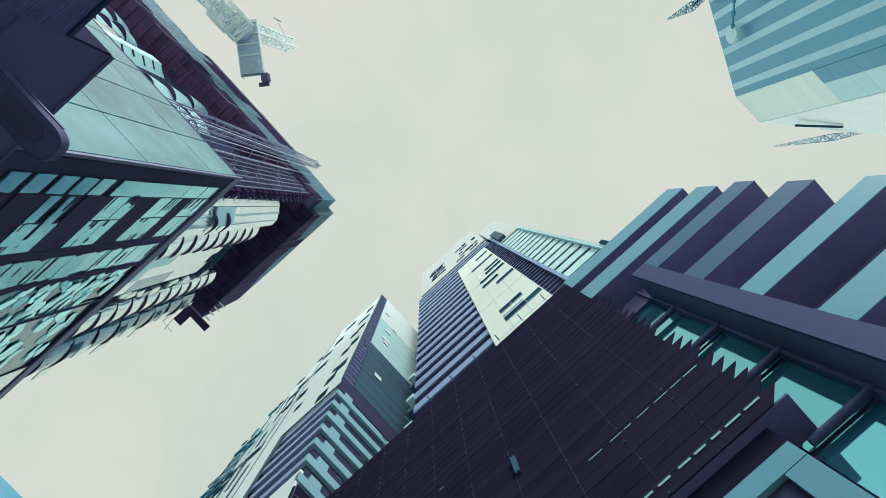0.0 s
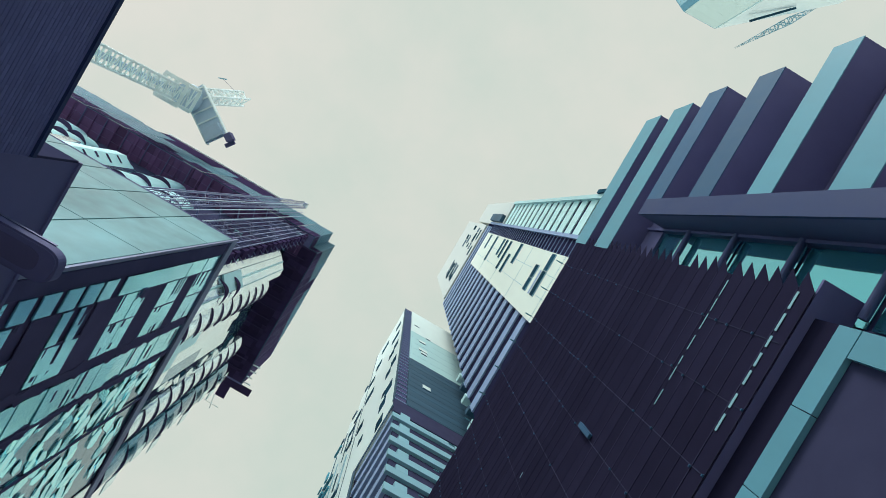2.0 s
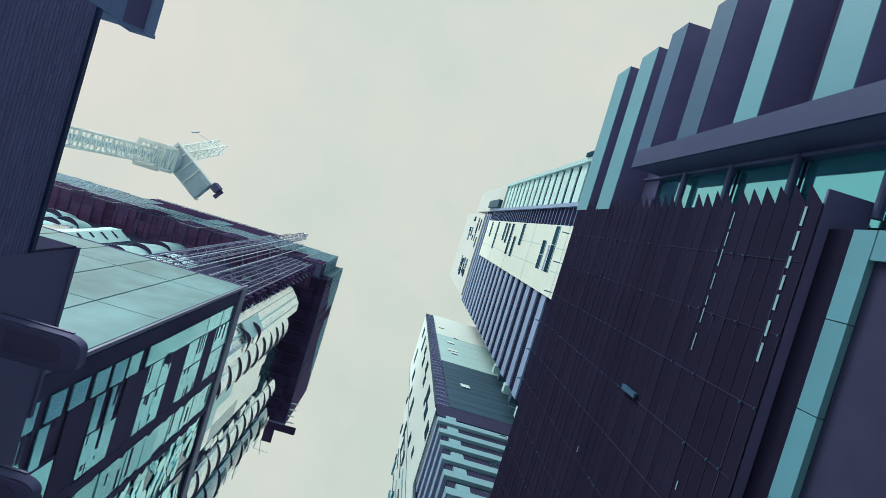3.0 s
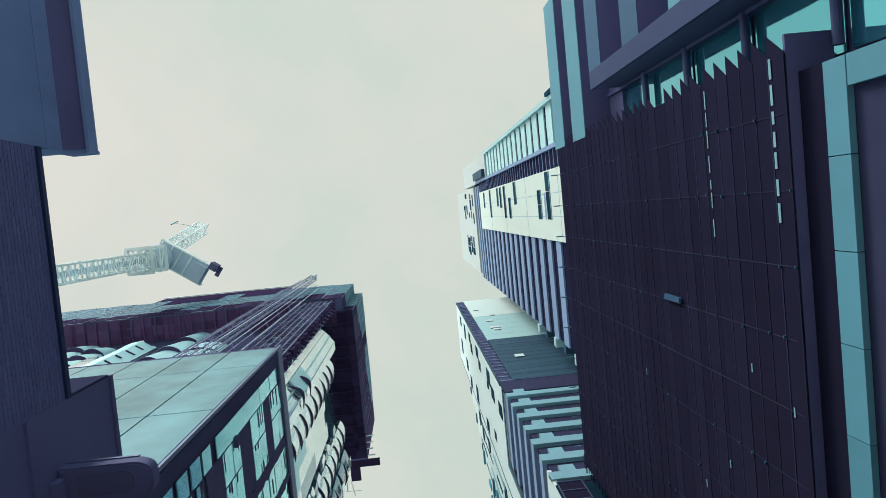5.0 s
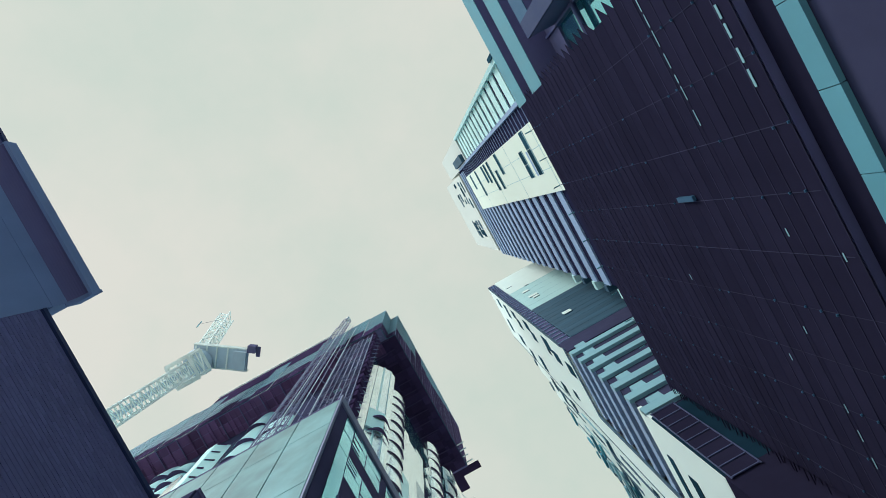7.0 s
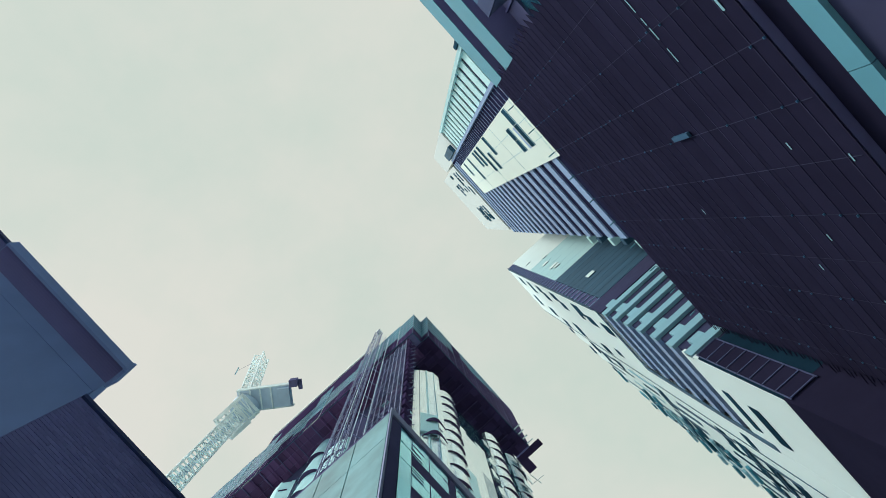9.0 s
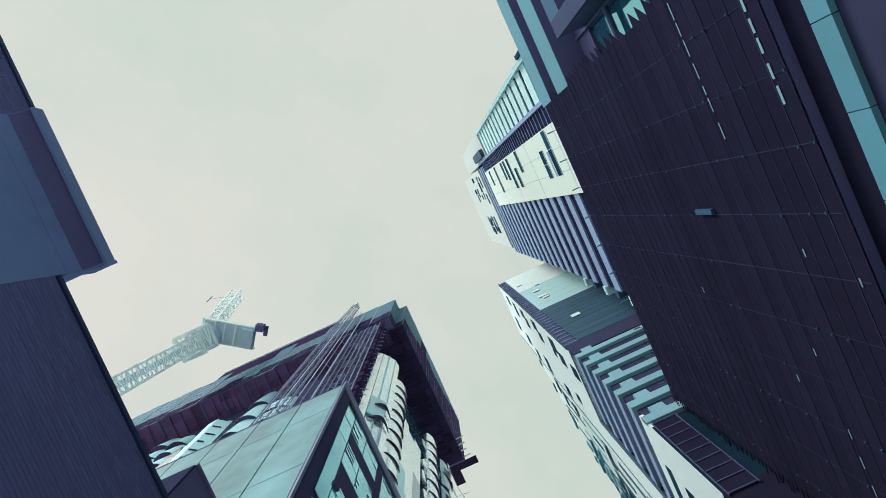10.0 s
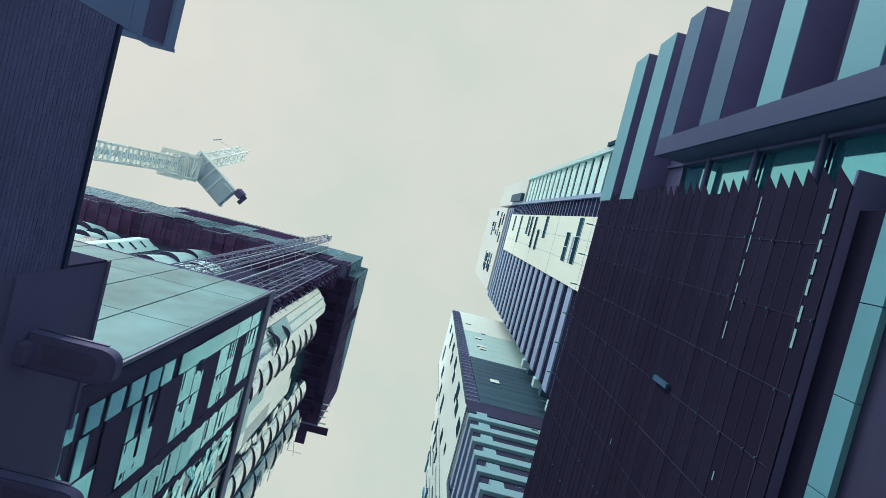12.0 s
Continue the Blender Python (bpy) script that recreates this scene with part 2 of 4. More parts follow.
part("end_wall", blocks((8.05, 10.3, 13.6, 13.9, 0, 37.2 + E)), DARKENED_NAVY, louvred)
# spandrel bands: foot and head over the eye, the end next to the screen, face
BANDS = ((35.15, 37.4, -2.7, 8.0, CYAN), (31.05, 33.35, -2.7, 8.0, CYAN), (27.3, 29.05, -5.1, 7.86, SLATE),
         (23.2, 25.0, -5.1, 8.0, SLATE), (19.05, 20.5, -5.1, 8.0, CYAN), (14.8, 16.35, -5.1, 8.0, CYAN), (10.6, 12.2, -5.1, 8.0, CYAN))
for lo, hi, end, xf, m in BANDS:
    part("spandrel", blocks((xf, xf + 0.03, -10.1, end, lo + E, hi + E)), m, louvred)
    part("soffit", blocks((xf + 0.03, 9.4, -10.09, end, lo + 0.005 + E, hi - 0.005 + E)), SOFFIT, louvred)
    part("ribbon_window", blocks((9.2, 9.38, -9.6, end - 0.3, lo - 1.9 + E, lo - 0.05 + E)), BLACK, louvred)
# portal frame: a broad upright beside the lower bands
part("portal_face", blocks((7.86, 7.96, -5.1, -4.4, 0, 29.05 + E)), PURPLE, louvred)
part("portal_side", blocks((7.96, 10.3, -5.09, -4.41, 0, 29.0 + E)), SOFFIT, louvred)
part("jamb", blocks((9.05, 9.36, -4.4, -4.3, 0, 30.9 + E)), NAVY, louvred)
part("recess_wall", blocks((9.37, 10.3, -4.4, -2.5, 0, 37.1 + E)), NAVY, louvred)
# glazed recess between the portal and the screen, with round tie bars
part("recess_glass", blocks((9.33, 9.36, -4.4, -2.5, 23.6 + E, 30.8 + E)), GLASS_CYAN, louvred)
for k in range(7):
    z = 26.0 - 3.88 * k + E
    if z < 0.3:
        break
    bm = bmesh.new()
    bmesh.ops.create_cone(bm, cap_ends=True, segments=16, radius1=0.12, radius2=0.12, depth=1.75,
                          matrix=Matrix.Translation((9.08, -3.52, z)) @ Matrix.Rotation(radians(90), 4, "X"))
    part("tie_bar", bm, STEEL, louvred)
    if k:
        part("window_pane", blocks((9.3, 9.34, -4.28, -2.52, z + 0.1, z + 3.78)), GLASS_CYAN, louvred)
# louvre screen
# overlapping boards with pointed ends; each leans a little, so that its foot stands proud
bm = bmesh.new()
rim = [(-3.12, 0.0), (14.0, 0.0), (14.0, -0.69), (-2.66, -0.69)]
front = [bm.verts.new((0.009 if z > -0.1 else 0.0, y, z)) for y, z in rim]
back = [bm.verts.new((0.029 if z > -0.1 else 0.013, y, z)) for y, z in rim]
bm.faces.new(front)
bm.faces.new(back[::-1])
for i in range(4):
    bm.faces.new((front[i], back[i], back[(i + 1) % 4], front[(i + 1) % 4]))
bmesh.ops.recalc_face_normals(bm, faces=bm.faces)
BLADE = mesh_of("louvre_blade", bm, LOUVRE)
# edge highlights drawn as a lighter strip along each board's foot
EDGE = mesh_of("blade_edge", blocks((-0.004, 0.0, -2.64, 13.98, -0.692, -0.652)), LOUVRE_EDGE)
LEVELS = [15.23 + 0.66 * k for k in range(6)] + [19.43 + 0.66 * k for k in range(4)] + [23.0 + 0.66 * k for k in range(22)]
for z in LEVELS:
    blade = again("louvre_blade", BLADE, louvred, pose(8.0 + random.uniform(-0.003, 0.003), random.uniform(-0.03, 0.03), z + E))
    again("blade_edge", EDGE, blade)
for z in LEVELS:
    for j in range(2):
        a = Vector((8.0, 13.9, z - 0.33 * j + E))
        part("end_pin", bar(bmesh.new(), a, a + Vector((-0.02, random.uniform(0.25, 0.6), random.uniform(-0.1, 0.15))), 0.035), LOUVRE, louvred)
part("cover_strip", blocks((8.006, 8.03, -2.66, 13.98, 21.4 + E, 22.32 + E)), LOUVRE, louvred)
part("cover_strip", blocks((8.006, 8.03, -2.7, 13.98, 18.52 + E, 18.78 + E)), LOUVRE, louvred)
# brackets that tie the blades, with small pale clips
BRACKET = mesh_of("screen_bracket", blocks((7.99, 7.995, -0.012, 0.012, 14.7 + E, 37.3 + E)), ROD)
CLIP = mesh_of("bracket_clip", blocks((-0.02, 0.03, -0.03, 0.03, -0.012, 0.03)), SLATE)
STUB = mesh_of("bracket_stub", blocks((-0.36, 0.0, -0.03, 0.03, 0, 0.05)), CYAN)
for k in range(10):
    y = -1.38 + 1.62 * k
    again("screen_bracket", BRACKET, louvred, pose(0, y, 0))
    again("bracket_stub", STUB, louvred, pose(7.99, y, 37.35 + E))
    for z in LEVELS:
        if random.random() < 0.45:
            again("bracket_clip", CLIP, louvred, pose(7.96, y + random.uniform(-0.04, 0.04), z - 0.68 + E))
for k in range(7):
    part("screen_rail", blocks((8.46, 8.6, -2.5, 13.6, 14.9 + 3.8 * k + E, 15.1 + 3.8 * k + E)), DARKENED_NAVY, louvred)
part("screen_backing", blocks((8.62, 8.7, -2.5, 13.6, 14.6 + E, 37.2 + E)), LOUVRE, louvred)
part("screen_soffit", blocks((8.06, 9.1, -3.0, 14, 14.56 + E, 14.64 + E)), NAVY, louvred)
# light through two of the screen's gaps, drawn as pale strips on its face
for h, y0, y1, th in ((18.47, -2.5, 1.2, 0.05), (15.05, -2.6, 1.1, 0.10), (18.55, 9.8, 12.6, 0.04)):
    y = y0
    while y < y1:
        w = random.uniform(0.25, 0.5)
        part("light_slot", blocks((7.984, 7.992, y, y + w, h + E, h + th + E)), PALE, louvred)
        y += w + random.uniform(0.08, 0.25) + min(0.3, max(0, y) * 0.3)
for y, h in ((7.4, 18.56), (5.0, 15.04), (4.4, 16.9), (8.6, 20.3), (6.3, 25.1)):
    part("light_slot", blocks((7.984, 7.992, y, y + 0.22, h + E, h + 0.05 + E)), PALE, louvred)
part("service_box", blocks((7.88, 7.98, 3.27, 3.43, 21.15 + E, 22.4 + E)), SLATE, louvred)
# pale portal below the screen
part("fascia", blocks((8.3, 8.42, -2.2, 14, 13.7 + E, 14.55 + E)), LOUVRE, louvred)
for k in range(9):
    part("cladding_panel", blocks((8.28, 8.42, -2.2 + 1.85 * k, -0.37 + 1.85 * k, 12.95 + E, 13.66 + E)), CYAN, louvred)
for k in range(6):
    part("cladding_panel", blocks((8.28, 8.42, -2.2, -1.62, 12.93 - 2 * (k + 1) + E, 12.91 - 2 * k + E)), CYAN, louvred)
part("shop_wall", blocks((8.43, 10.3, -2.19, 14, 0, 14.5 + E)), DARKENED_NAVY, louvred)

# ---- white tower over the louvred building ----
WX = 11.0
tower = thing("white_tower", "tall ivory tower with slot windows and navy striped floors", "building")
part("body", blocks((WX + 0.3, 30, -7.7, 11.2, 37.4 + E, 118 + E)), STRIPE, tower)
part("crown_wall", blocks((WX, 24, -3.6, 10.6, 118.05 + E, 157 + E)), SAND, tower)
part("crown_wall", blocks((WX, WX + 0.3, -7.75, -4.0, 98 + E, 136 + E)), SAND, tower)
part("crown_wall", blocks((WX + 0.3, 24, -7.7, -4.0, 118.05 + E, 136 + E)), SAND, tower)
part("slot_wall", blocks((WX, WX + 0.3, -2.5, 3.0, 37.4 + E, 109 + E)), IVORY, tower)
for z in (51.5, 66, 80.5, 95):
    part("panel_joint", blocks((WX - 0.01, WX, -2.5, 3.0, z + E, z + 0.06 + E)), PALE, tower)
for y in (-0.7, 1.1):
    part("panel_joint", blocks((WX - 0.01, WX, y, y + 0.03, 37.4 + E, 109 + E)), PALE, tower)
part("edge_rib", blocks((WX - 0.15, WX + 0.3, -4.25, -3.95, 37.4 + E, 112 + E)), LILAC, tower)
part("edge_rib", blocks((WX - 0.1, WX + 0.3, -7.75, -7.4, 37.4 + E, 98 + E)), MINT, tower)
part("grid_wall", blocks((WX + 0.1, WX + 0.29, -3.95, -2.5, 37.4 + E, 109 + E)), STRIPE, tower)
for k in range(48):
    part("mullion", blocks((WX + 0.06, WX + 0.1, -3.95, -2.5, 38 + 1.47 * k + E, 38.1 + 1.47 * k + E)), LILAC, tower)
for k in range(20):
    z = 37.5 + 3.05 * k + E
    for a, b in ((-7.4, -6.41), (-6.4, -5.41), (-5.4, -4.4)):
        part("floor_band", blocks((WX + 0.2, WX + 0.29, a, b, z, z + 2.1 + random.uniform(-0.08, 0.08))), FROST, tower)
part("plant_box", blocks((WX - 0.5, WX, -5.5, -4.4, 99 + E, 112 + E)), TEAL, tower)
for k in range(8):
    part("end_balcony", blocks((WX, WX + 0.8 + 0.15 * (k % 3), 11.2, 11.75 + 0.2 * (k % 2), 39 + 3.72 * k + E, 39.9 + 3.72 * k + E)), MINT if k % 2 else TEAL, tower)
for k in range(19):
    z = 38.3 + 3.72 * k + E
    part("stripe_band", blocks((WX + 0.15, WX + 0.29, 3.0, 11.2, z, z + 1.75)), LILAC, tower)
for k in range(3):
    part("stripe_band", blocks((WX + 0.15, WX + 0.29, -3.6, 11.2, 109.2 + 3.0 * k + E, 110.6 + 3.0 * k + E)), LILAC, tower)
# slot windows: height over the eye, start and end along the street
SLOTS = ((102.5, -2.3, -0.1), (95, -2.35, 1.3), (87, -2.3, -0.1), (84.2, -2.3, 0.1), (80.8, -2.3, 1.3), (77, -0.9, 1.35), (72.8, -2.4, -0.1),
         (59.4, -1.1, 0.1), (59.4, 0.15, 1.35), (55.5, -2.4, -0.9), (55.5, -0.85, 1.35))
for h, a, b in SLOTS:
    slot = part("slot_window", blocks((WX - 0.03, WX + 0.05, a, b, h - 0.85 + E, h + 0.85 + E)), SLOT, tower)
    part("sill", blocks((WX - 0.05, WX - 0.03, a, b, h - 0.85 + E, h - 0.7 + E)), PALE, slot)
part("infill_panel", blocks((WX - 0.02, WX + 0.02, -0.8, 1.35, 56.7 + E, 57.3 + E)), LILAC, tower)
rng = random.Random(2)
for h0, rows, y0, y1 in ((120.5, 5, -3.3, 0.9), (124.5, 4, 4.4, 7.6)):
    for k in range(rows):
        h, y = h0 + 4.2 * k, y0 + rng.uniform(0, 0.8)
        while y < y1:
            w = rng.uniform(0.7, 2.0)
            if rng.random() < 0.8:
                part("slot_window", blocks((WX - 0.05, WX + 0.05, y, y + w, h + E, h + rng.choice((1.6, 2.4, 3.4)) + E)), SLOT if rng.random() < 0.75 else TEAL, tower)
            y += w + 0.15
part("roof_mast", bar(bmesh.new(), (WX - 0.1, -7.9, 50 + E), (WX - 0.1, -7.9, 52.5 + E), 0.3), SLOT, tower)

# ---- balcony tower further along ----
DX, DY = 6.2, 14.7
bal = thing("balcony_tower", "white and teal apartment tower with purple banded balconies", "building")
part("body", blocks((DX + 0.25, 26, DY + 0.25, 24.1, 27.5 + E, 114.8 + E)), DARKENED_NAVY, bal)
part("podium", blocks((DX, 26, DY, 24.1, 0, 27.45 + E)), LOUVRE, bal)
part("side_wall", blocks((DX, DX + 0.25, DY + 0.4, 23.8, 57 + E, 115 + E)), WHITE, bal)
part("side_wall", blocks((DX, DX + 0.25, 21.4, 23.8, 27.5 + E, 56.95 + E)), WHITE, bal)
part("side_wall", blocks((DX, DX + 0.25, DY + 0.1, 21.35, 27.5 + E, 38.6 + E)), WHITE, bal)
part("upper_wall", blocks((7.4, 26, DY, DY + 0.25, 79.05 + E, 97 + E)), MINT, bal)
part("crown_wall", blocks((7.4, 26, DY, DY + 0.25, 97.03 + E, 115 + E)), CREAM, bal)
part("lower_wall", blocks((7.4, 26, DY, DY + 0.25, 59.5 + E, 79 + E)), TEAL, bal)
part("belt_wall", blocks((DX + 0.02, 26, DY + 0.02, DY + 0.25, 55.9 + E, 59.45 + E)), DARKENED_NAVY, bal)
part("stair_strip", blocks((DX + 0.05, 7.35, DY + 0.1, DY + 0.25, 59.5 + E, 115 + E)), PLUM, bal)
part("stair_edge", blocks((DX, DX + 0.05, DY, DY + 0.38, 59.5 + E, 115 + E)), TEAL, bal)
for k in range(38):
    part("stair_rail", blocks((DX + 0.05, 7.38, DY, DY + 0.1, 59.6 + 1.45 * k + E, 59.71 + 1.45 * k + E)), LILAC, bal)
for h, a, b in ((68.4, 9.0, 9.9), (103, 7.9, 8.7), (92, 8.7, 9.6), (86.5, 8.6, 9.8), (85, 8.9, 9.7), (97, 9.8, 10.4)):
    part("lit_blind", blocks((a, b, DY - 0.04, DY, h + E, h + 1.3 + E)), CREAM, bal)
    part("blind_sill", blocks((a, b, DY - 0.06, DY, h - 0.3 + E, h - 0.02 + E)), SLOT, bal)
for k in range(7):
    z = 37.0 + 2.9 * k + E
    part("balcony_band", blocks((DX, 26, DY, DY + 0.25, z, z + 1.05)), PALE, bal)
    if k:
        part("balcony_band", blocks((DX, DX + 0.25, DY + 0.26, 21.3 - 0.12 * k, z, z + 1.05)), LILAC, bal)
    part("balcony_panel", blocks((6.9, 7.75, DY, DY + 0.24, z + 1.06, z + 1.95)), PALE, bal)
part("recess_edge", blocks((DX - 0.05, DX, 20.9, 21.4, 36.2 + E, 57 + E)), TEAL, bal)
part("recess_edge", blocks((DX - 0.05, DX, DY, 21.4, 57 + E, 57.7 + E)), TEAL, bal)
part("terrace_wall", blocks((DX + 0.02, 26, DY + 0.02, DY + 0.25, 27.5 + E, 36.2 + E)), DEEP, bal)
part("glazed_strip", blocks((6.32, 7.6, DY - 0.05, DY, 27.0 + E, 36.3 + E)), LOUVRE, bal)
for k in range(9):
    part("glazing_bar", blocks((6.3, 7.62, DY - 0.1, DY - 0.05, 27.0 + 1.16 * k + E, 27.07 + 1.16 * k + E)), STEEL, bal)
for x in (6.29, 7.6):
    part("glazing_bar", blocks((x, x + 0.05, DY - 0.1, DY - 0.05, 26.9 + E, 36.4 + E)), STEEL, bal)
# cladding joints and boards on the narrow side
for k in range(5):
    part("wall_joint", blocks((7.4, 26, DY - 0.006, DY, 82 + 3.6 * k + E, 82.04 + 3.6 * k + E)), PALE, bal)
for k in range(11):
    part("wall_board", blocks((7.42, 26, DY - 0.012, DY, 59.8 + 1.75 * k + E, 60.8 + 1.75 * k + 0.5 * (k % 2) + E)), TEAL, bal)
# single slot windows near the corner
for h, a, b, w in ((58.9, 16.8, 18.0, 2.5), (64.6, 16.8, 18.0, 2.6), (67.6, 15.8, 17.2, 2.9), (69.4, 17.3, 17.9, 1.5), (77.2, 16.8, 17.9, 2.4), (79.2, 15.7, 16.9, 2.8),
                   (87.6, 16.7, 18.0, 2.4), (89.4, 15.8, 16.9, 2.6), (97.5, 15.9, 17.9, 2.4), (105, 15.9, 17.2, 2.6), (66.0, 21.3, 22.1, 1.6), (73.0, 22.3, 23.5, 2.4),
                   (36.2, 17.2, 20.0, 0.8), (33.2, 17.4, 20.0, 1.1), (84, 21.4, 23.4, 2.6), (98, 20.9, 22.4, 3.0), (41.5, 22.4, 23.6, 0.9), (93, 22.2, 23.6, 2.4), (106.5, 19.6, 21.6, 2.6)):
    part("slot_window", blocks((DX - 0.04, DX + 0.05, a, b, h + E, h + w + E)), SLOT, bal)
part("groove_edge", blocks((DX - 0.03, DX, 23.8, 23.92, 27.5 + E, 115 + E)), TEAL, bal)
part("drain_groove", blocks((DX + 0.1, DX + 0.25, 23.8, 24.1, 27.5 + E, 115 + E)), TEAL, bal)
# the wing beyond the groove is lower than the corner
WY, WEND = 24.12, 32.6
TERRACES = ((24.12, 26.1, 96.0), (26.1, 28.2, 90.0), (28.2, 30.4, 84.5), (30.4, 32.6, 77.0))
for a, b, top in TERRACES:
    part("wing_body", blocks((DX + 0.25, 24, a, b, 0, top - 0.2 + E)), PLUM, bal)
    part("wing_wall", blocks((DX, DX + 0.24, a, b, 27.5 + E, top + E)), WHITE, bal)


def wing_roof(y):
    return min(top for a, b, top in TERRACES if a <= y + 0.01)


rng = random.Random(7)
for k in range(21):
    h = 28.6 + 3.25 * k
    y = WY + rng.uniform(0.2, 1.2)
    while y < WEND - 0.8:
        w = min(rng.uniform(1.0, 2.6), WEND - 0.2 - y)
        if h < wing_roof(y + w) - 2.5 and rng.random() < 0.5:
            window = part("slot_window", blocks((DX - 0.03, DX + 0.05, y, y + w, h + E, h + rng.uniform(1.0, 1.6) + 0.01 * h + E)), SLOT, bal)
            if rng.random() < 0.6:
                part("hood", blocks((DX - 0.16, DX - 0.03, y, y + w, h - 0.16 + E, h + E)), TEAL, window)
        y += w + rng.uniform(0.4, 1.5)
    y = rng.uniform(28.2, 29.4)
    while y < WEND - 0.4:
        w = min(rng.uniform(1.2, 2.4), WEND + 0.5 - y)
        if h < wing_roof(min(y + w, WEND)) - 3.0 and rng.random() < 0.85:
            part("balcony", blocks((DX - 0.2, DX, y, y + w, h + 2.1 + E, h + 2.7 + E)), MESH if rng.random() < 0.5 else PALE, bal)
        y += w + rng.uniform(0.3, 0.9)
# tall narrow lights and pipes that run up the wing
for y in (25.0, 26.4, 27.7, 29.3, 30.6, 31.7):
    h = 28.5 + rng.uniform(0, 4)
    while h < wing_roof(y) - 6:
        tall = rng.uniform(4, 11)
        part("tall_light", blocks((DX - 0.05, DX + 0.04, y, y + rng.uniform(0.14, 0.4), h + E, min(h + tall, wing_roof(y) - 1) + E)), rng.choice((SLOT, TEAL, TEAL, PALE)), bal)
        h += tall + rng.uniform(1.5, 6)
for k in range(5):
    z = 31.4 + 9.5 * k + E
    part("panel_joint", blocks((DX - 0.006, DX, WY + 0.2, WEND - 0.2, z, z + 0.05)), PALE, bal)
for a, b, top in TERRACES:
    y = a + 0.2
    while y < b - 0.7:
        w = rng.uniform(0.5, 1.1)
        part("roof_screen", blocks((DX - 0.12, DX + 0.2, y, y + w, top + E, top + rng.uniform(0.6, 2.4) + E)), TEAL if rng.random() < 0.6 else MESH, bal)
        y += w + rng.uniform(0.3, 0.8)

# ---- older houses close by on the dark side ----
smooth = thing("rendered_house", "blue grey rendered house with an overhanging cornice", "building")
part("wall", blocks((-16, -5.0, -3.93, -1.43, 0, 10.34 + E)), RENDER, smooth)
cove = [(-4.68 - 0.32 * math.cos(a), 10.35 + 0.49 * math.sin(a)) for a in [math.pi / 2 * k / 14 for k in range(15)]]
outline = cove + [(-4.665, 10.84), (-4.66, 10.80), (-4.62, 10.82), (-4.615, 11.1), (-4.64, 11.13), (-16, 11.13), (-16, 10.35)]
bm = bmesh.new()
prism(bm, [(x, z + E) for x, z in outline], -3.95, -1.42, "y")
part("cornice", bm, RENDER, smooth)
bm = bmesh.new()
prism(bm, [(x, z + E) for x, z in cove[5:] + [(-4.665, 10.84), (-4.66, 10.78), (-4.62, 10.80), (-4.61, 11.135), (-5.0, 11.135), (-5.0, 10.7)]], -1.418, -1.37, "y")
part("cornice_end", bm, RENDER, smooth)
# shade under the cove, laid in as a thin dark skin
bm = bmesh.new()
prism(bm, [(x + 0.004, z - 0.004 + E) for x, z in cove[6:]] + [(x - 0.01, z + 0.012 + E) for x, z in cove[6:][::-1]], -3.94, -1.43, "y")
part("cornice_soffit", bm, NAVY, smooth, "cornice underside, its shade put in as a darker layer")
darkh = thing("dark_house", "dark navy rendered house beside the brick house", "building")
part("wall", blocks((-16, -5.0, 2.09, 4.9, 0, 11.4 + E)), NAVY, darkh)
part("front_bay", blocks((-5.9, -5.01, 4.9, 6.6, 0, 11.38 + E)), NAVY, darkh)
part("coping", blocks((-16.0, -4.97, 2.07, 4.9, 11.4 + E, 11.5 + E)), NAVY, darkh)
# thin dark sheet added to tone down the sunlit side wall
part("party_wall", blocks((-16, -5.0, 2.05, 2.088, 10.12 + E, 11.39 + E)), DARKENED_NAVY, darkh)
part("string_course", blocks((-5.0, -4.96, 2.1, 4.88, 8.9 + E, 8.98 + E)), NAVY, darkh)


def wall_lamp(y, z):
    """A long rounded lamp on a bracket that sticks out of the wall."""
    lamp = tagged(new("wall_lamp"), "dark wall lamp with a rounded housing on a bracket", "lamp", "lamps on the dark house")
    lamp.matrix_basis = pose(-5.0, y, z)
    bm = bmesh.new()
    out = [(0.0, -0.25), (0.95, -0.25)] + [(0.95 + 0.29 * math.sin(a), -0.25 * math.cos(a) ** 0.6) if a <= math.pi / 2 else (0.95 + 0.29 * math.sin(a), 0.25 * (-math.cos(a)) ** 0.6) for a in [math.pi * k / 16 for k in range(1, 16)]] + [(0.95, 0.25), (0.0, 0.25)]
    prism(bm, out, -0.08, 0.2, "z")
    bmesh.ops.bevel(bm, geom=[e for e in bm.edges if abs(e.verts[0].co.z - e.verts[1].co.z) < 0.01], offset=0.03, segments=2, affect="EDGES")
    housing = part("housing", bm, NAVY, lamp)
    bm = bmesh.new()
    prism(bm, [(0.25 + 0.75 * x / 1.25, v * 0.6) for x, v in out], -0.092, -0.076, "z")
    part("lens", bm, PLUM, housing, "dull unlit lens")
    part("rim", blocks((0.02, 1.0, -0.265, -0.25, 0.15, 0.21)), STEEL, housing)
    part("bracket", blocks((-0.02, 0.12, -0.14, 0.14, -0.3, -0.05)), NAVY, lamp)
    return lamp


wall_lamp(3.17, 9.6 + E)
wall_lamp(5.1, 9.4 + E)

# ---- panel building ----
panelb = thing("panel_building", "mid-rise building with grey concrete panels and a glazed street front", "building")
part("body", blocks((-24, -6.26, 5.2, 30, 0, 30.1 + E)), NAVY, panelb)
part("parapet", blocks((-6.118, -6.04, 5.0, 30, 29.91 + E, 30.75 + E)), FIN, panelb)
part("eave", blocks((-24, -6.12, 5.02, 30, 30.12 + E, 30.48 + E)), PLUM, panelb)
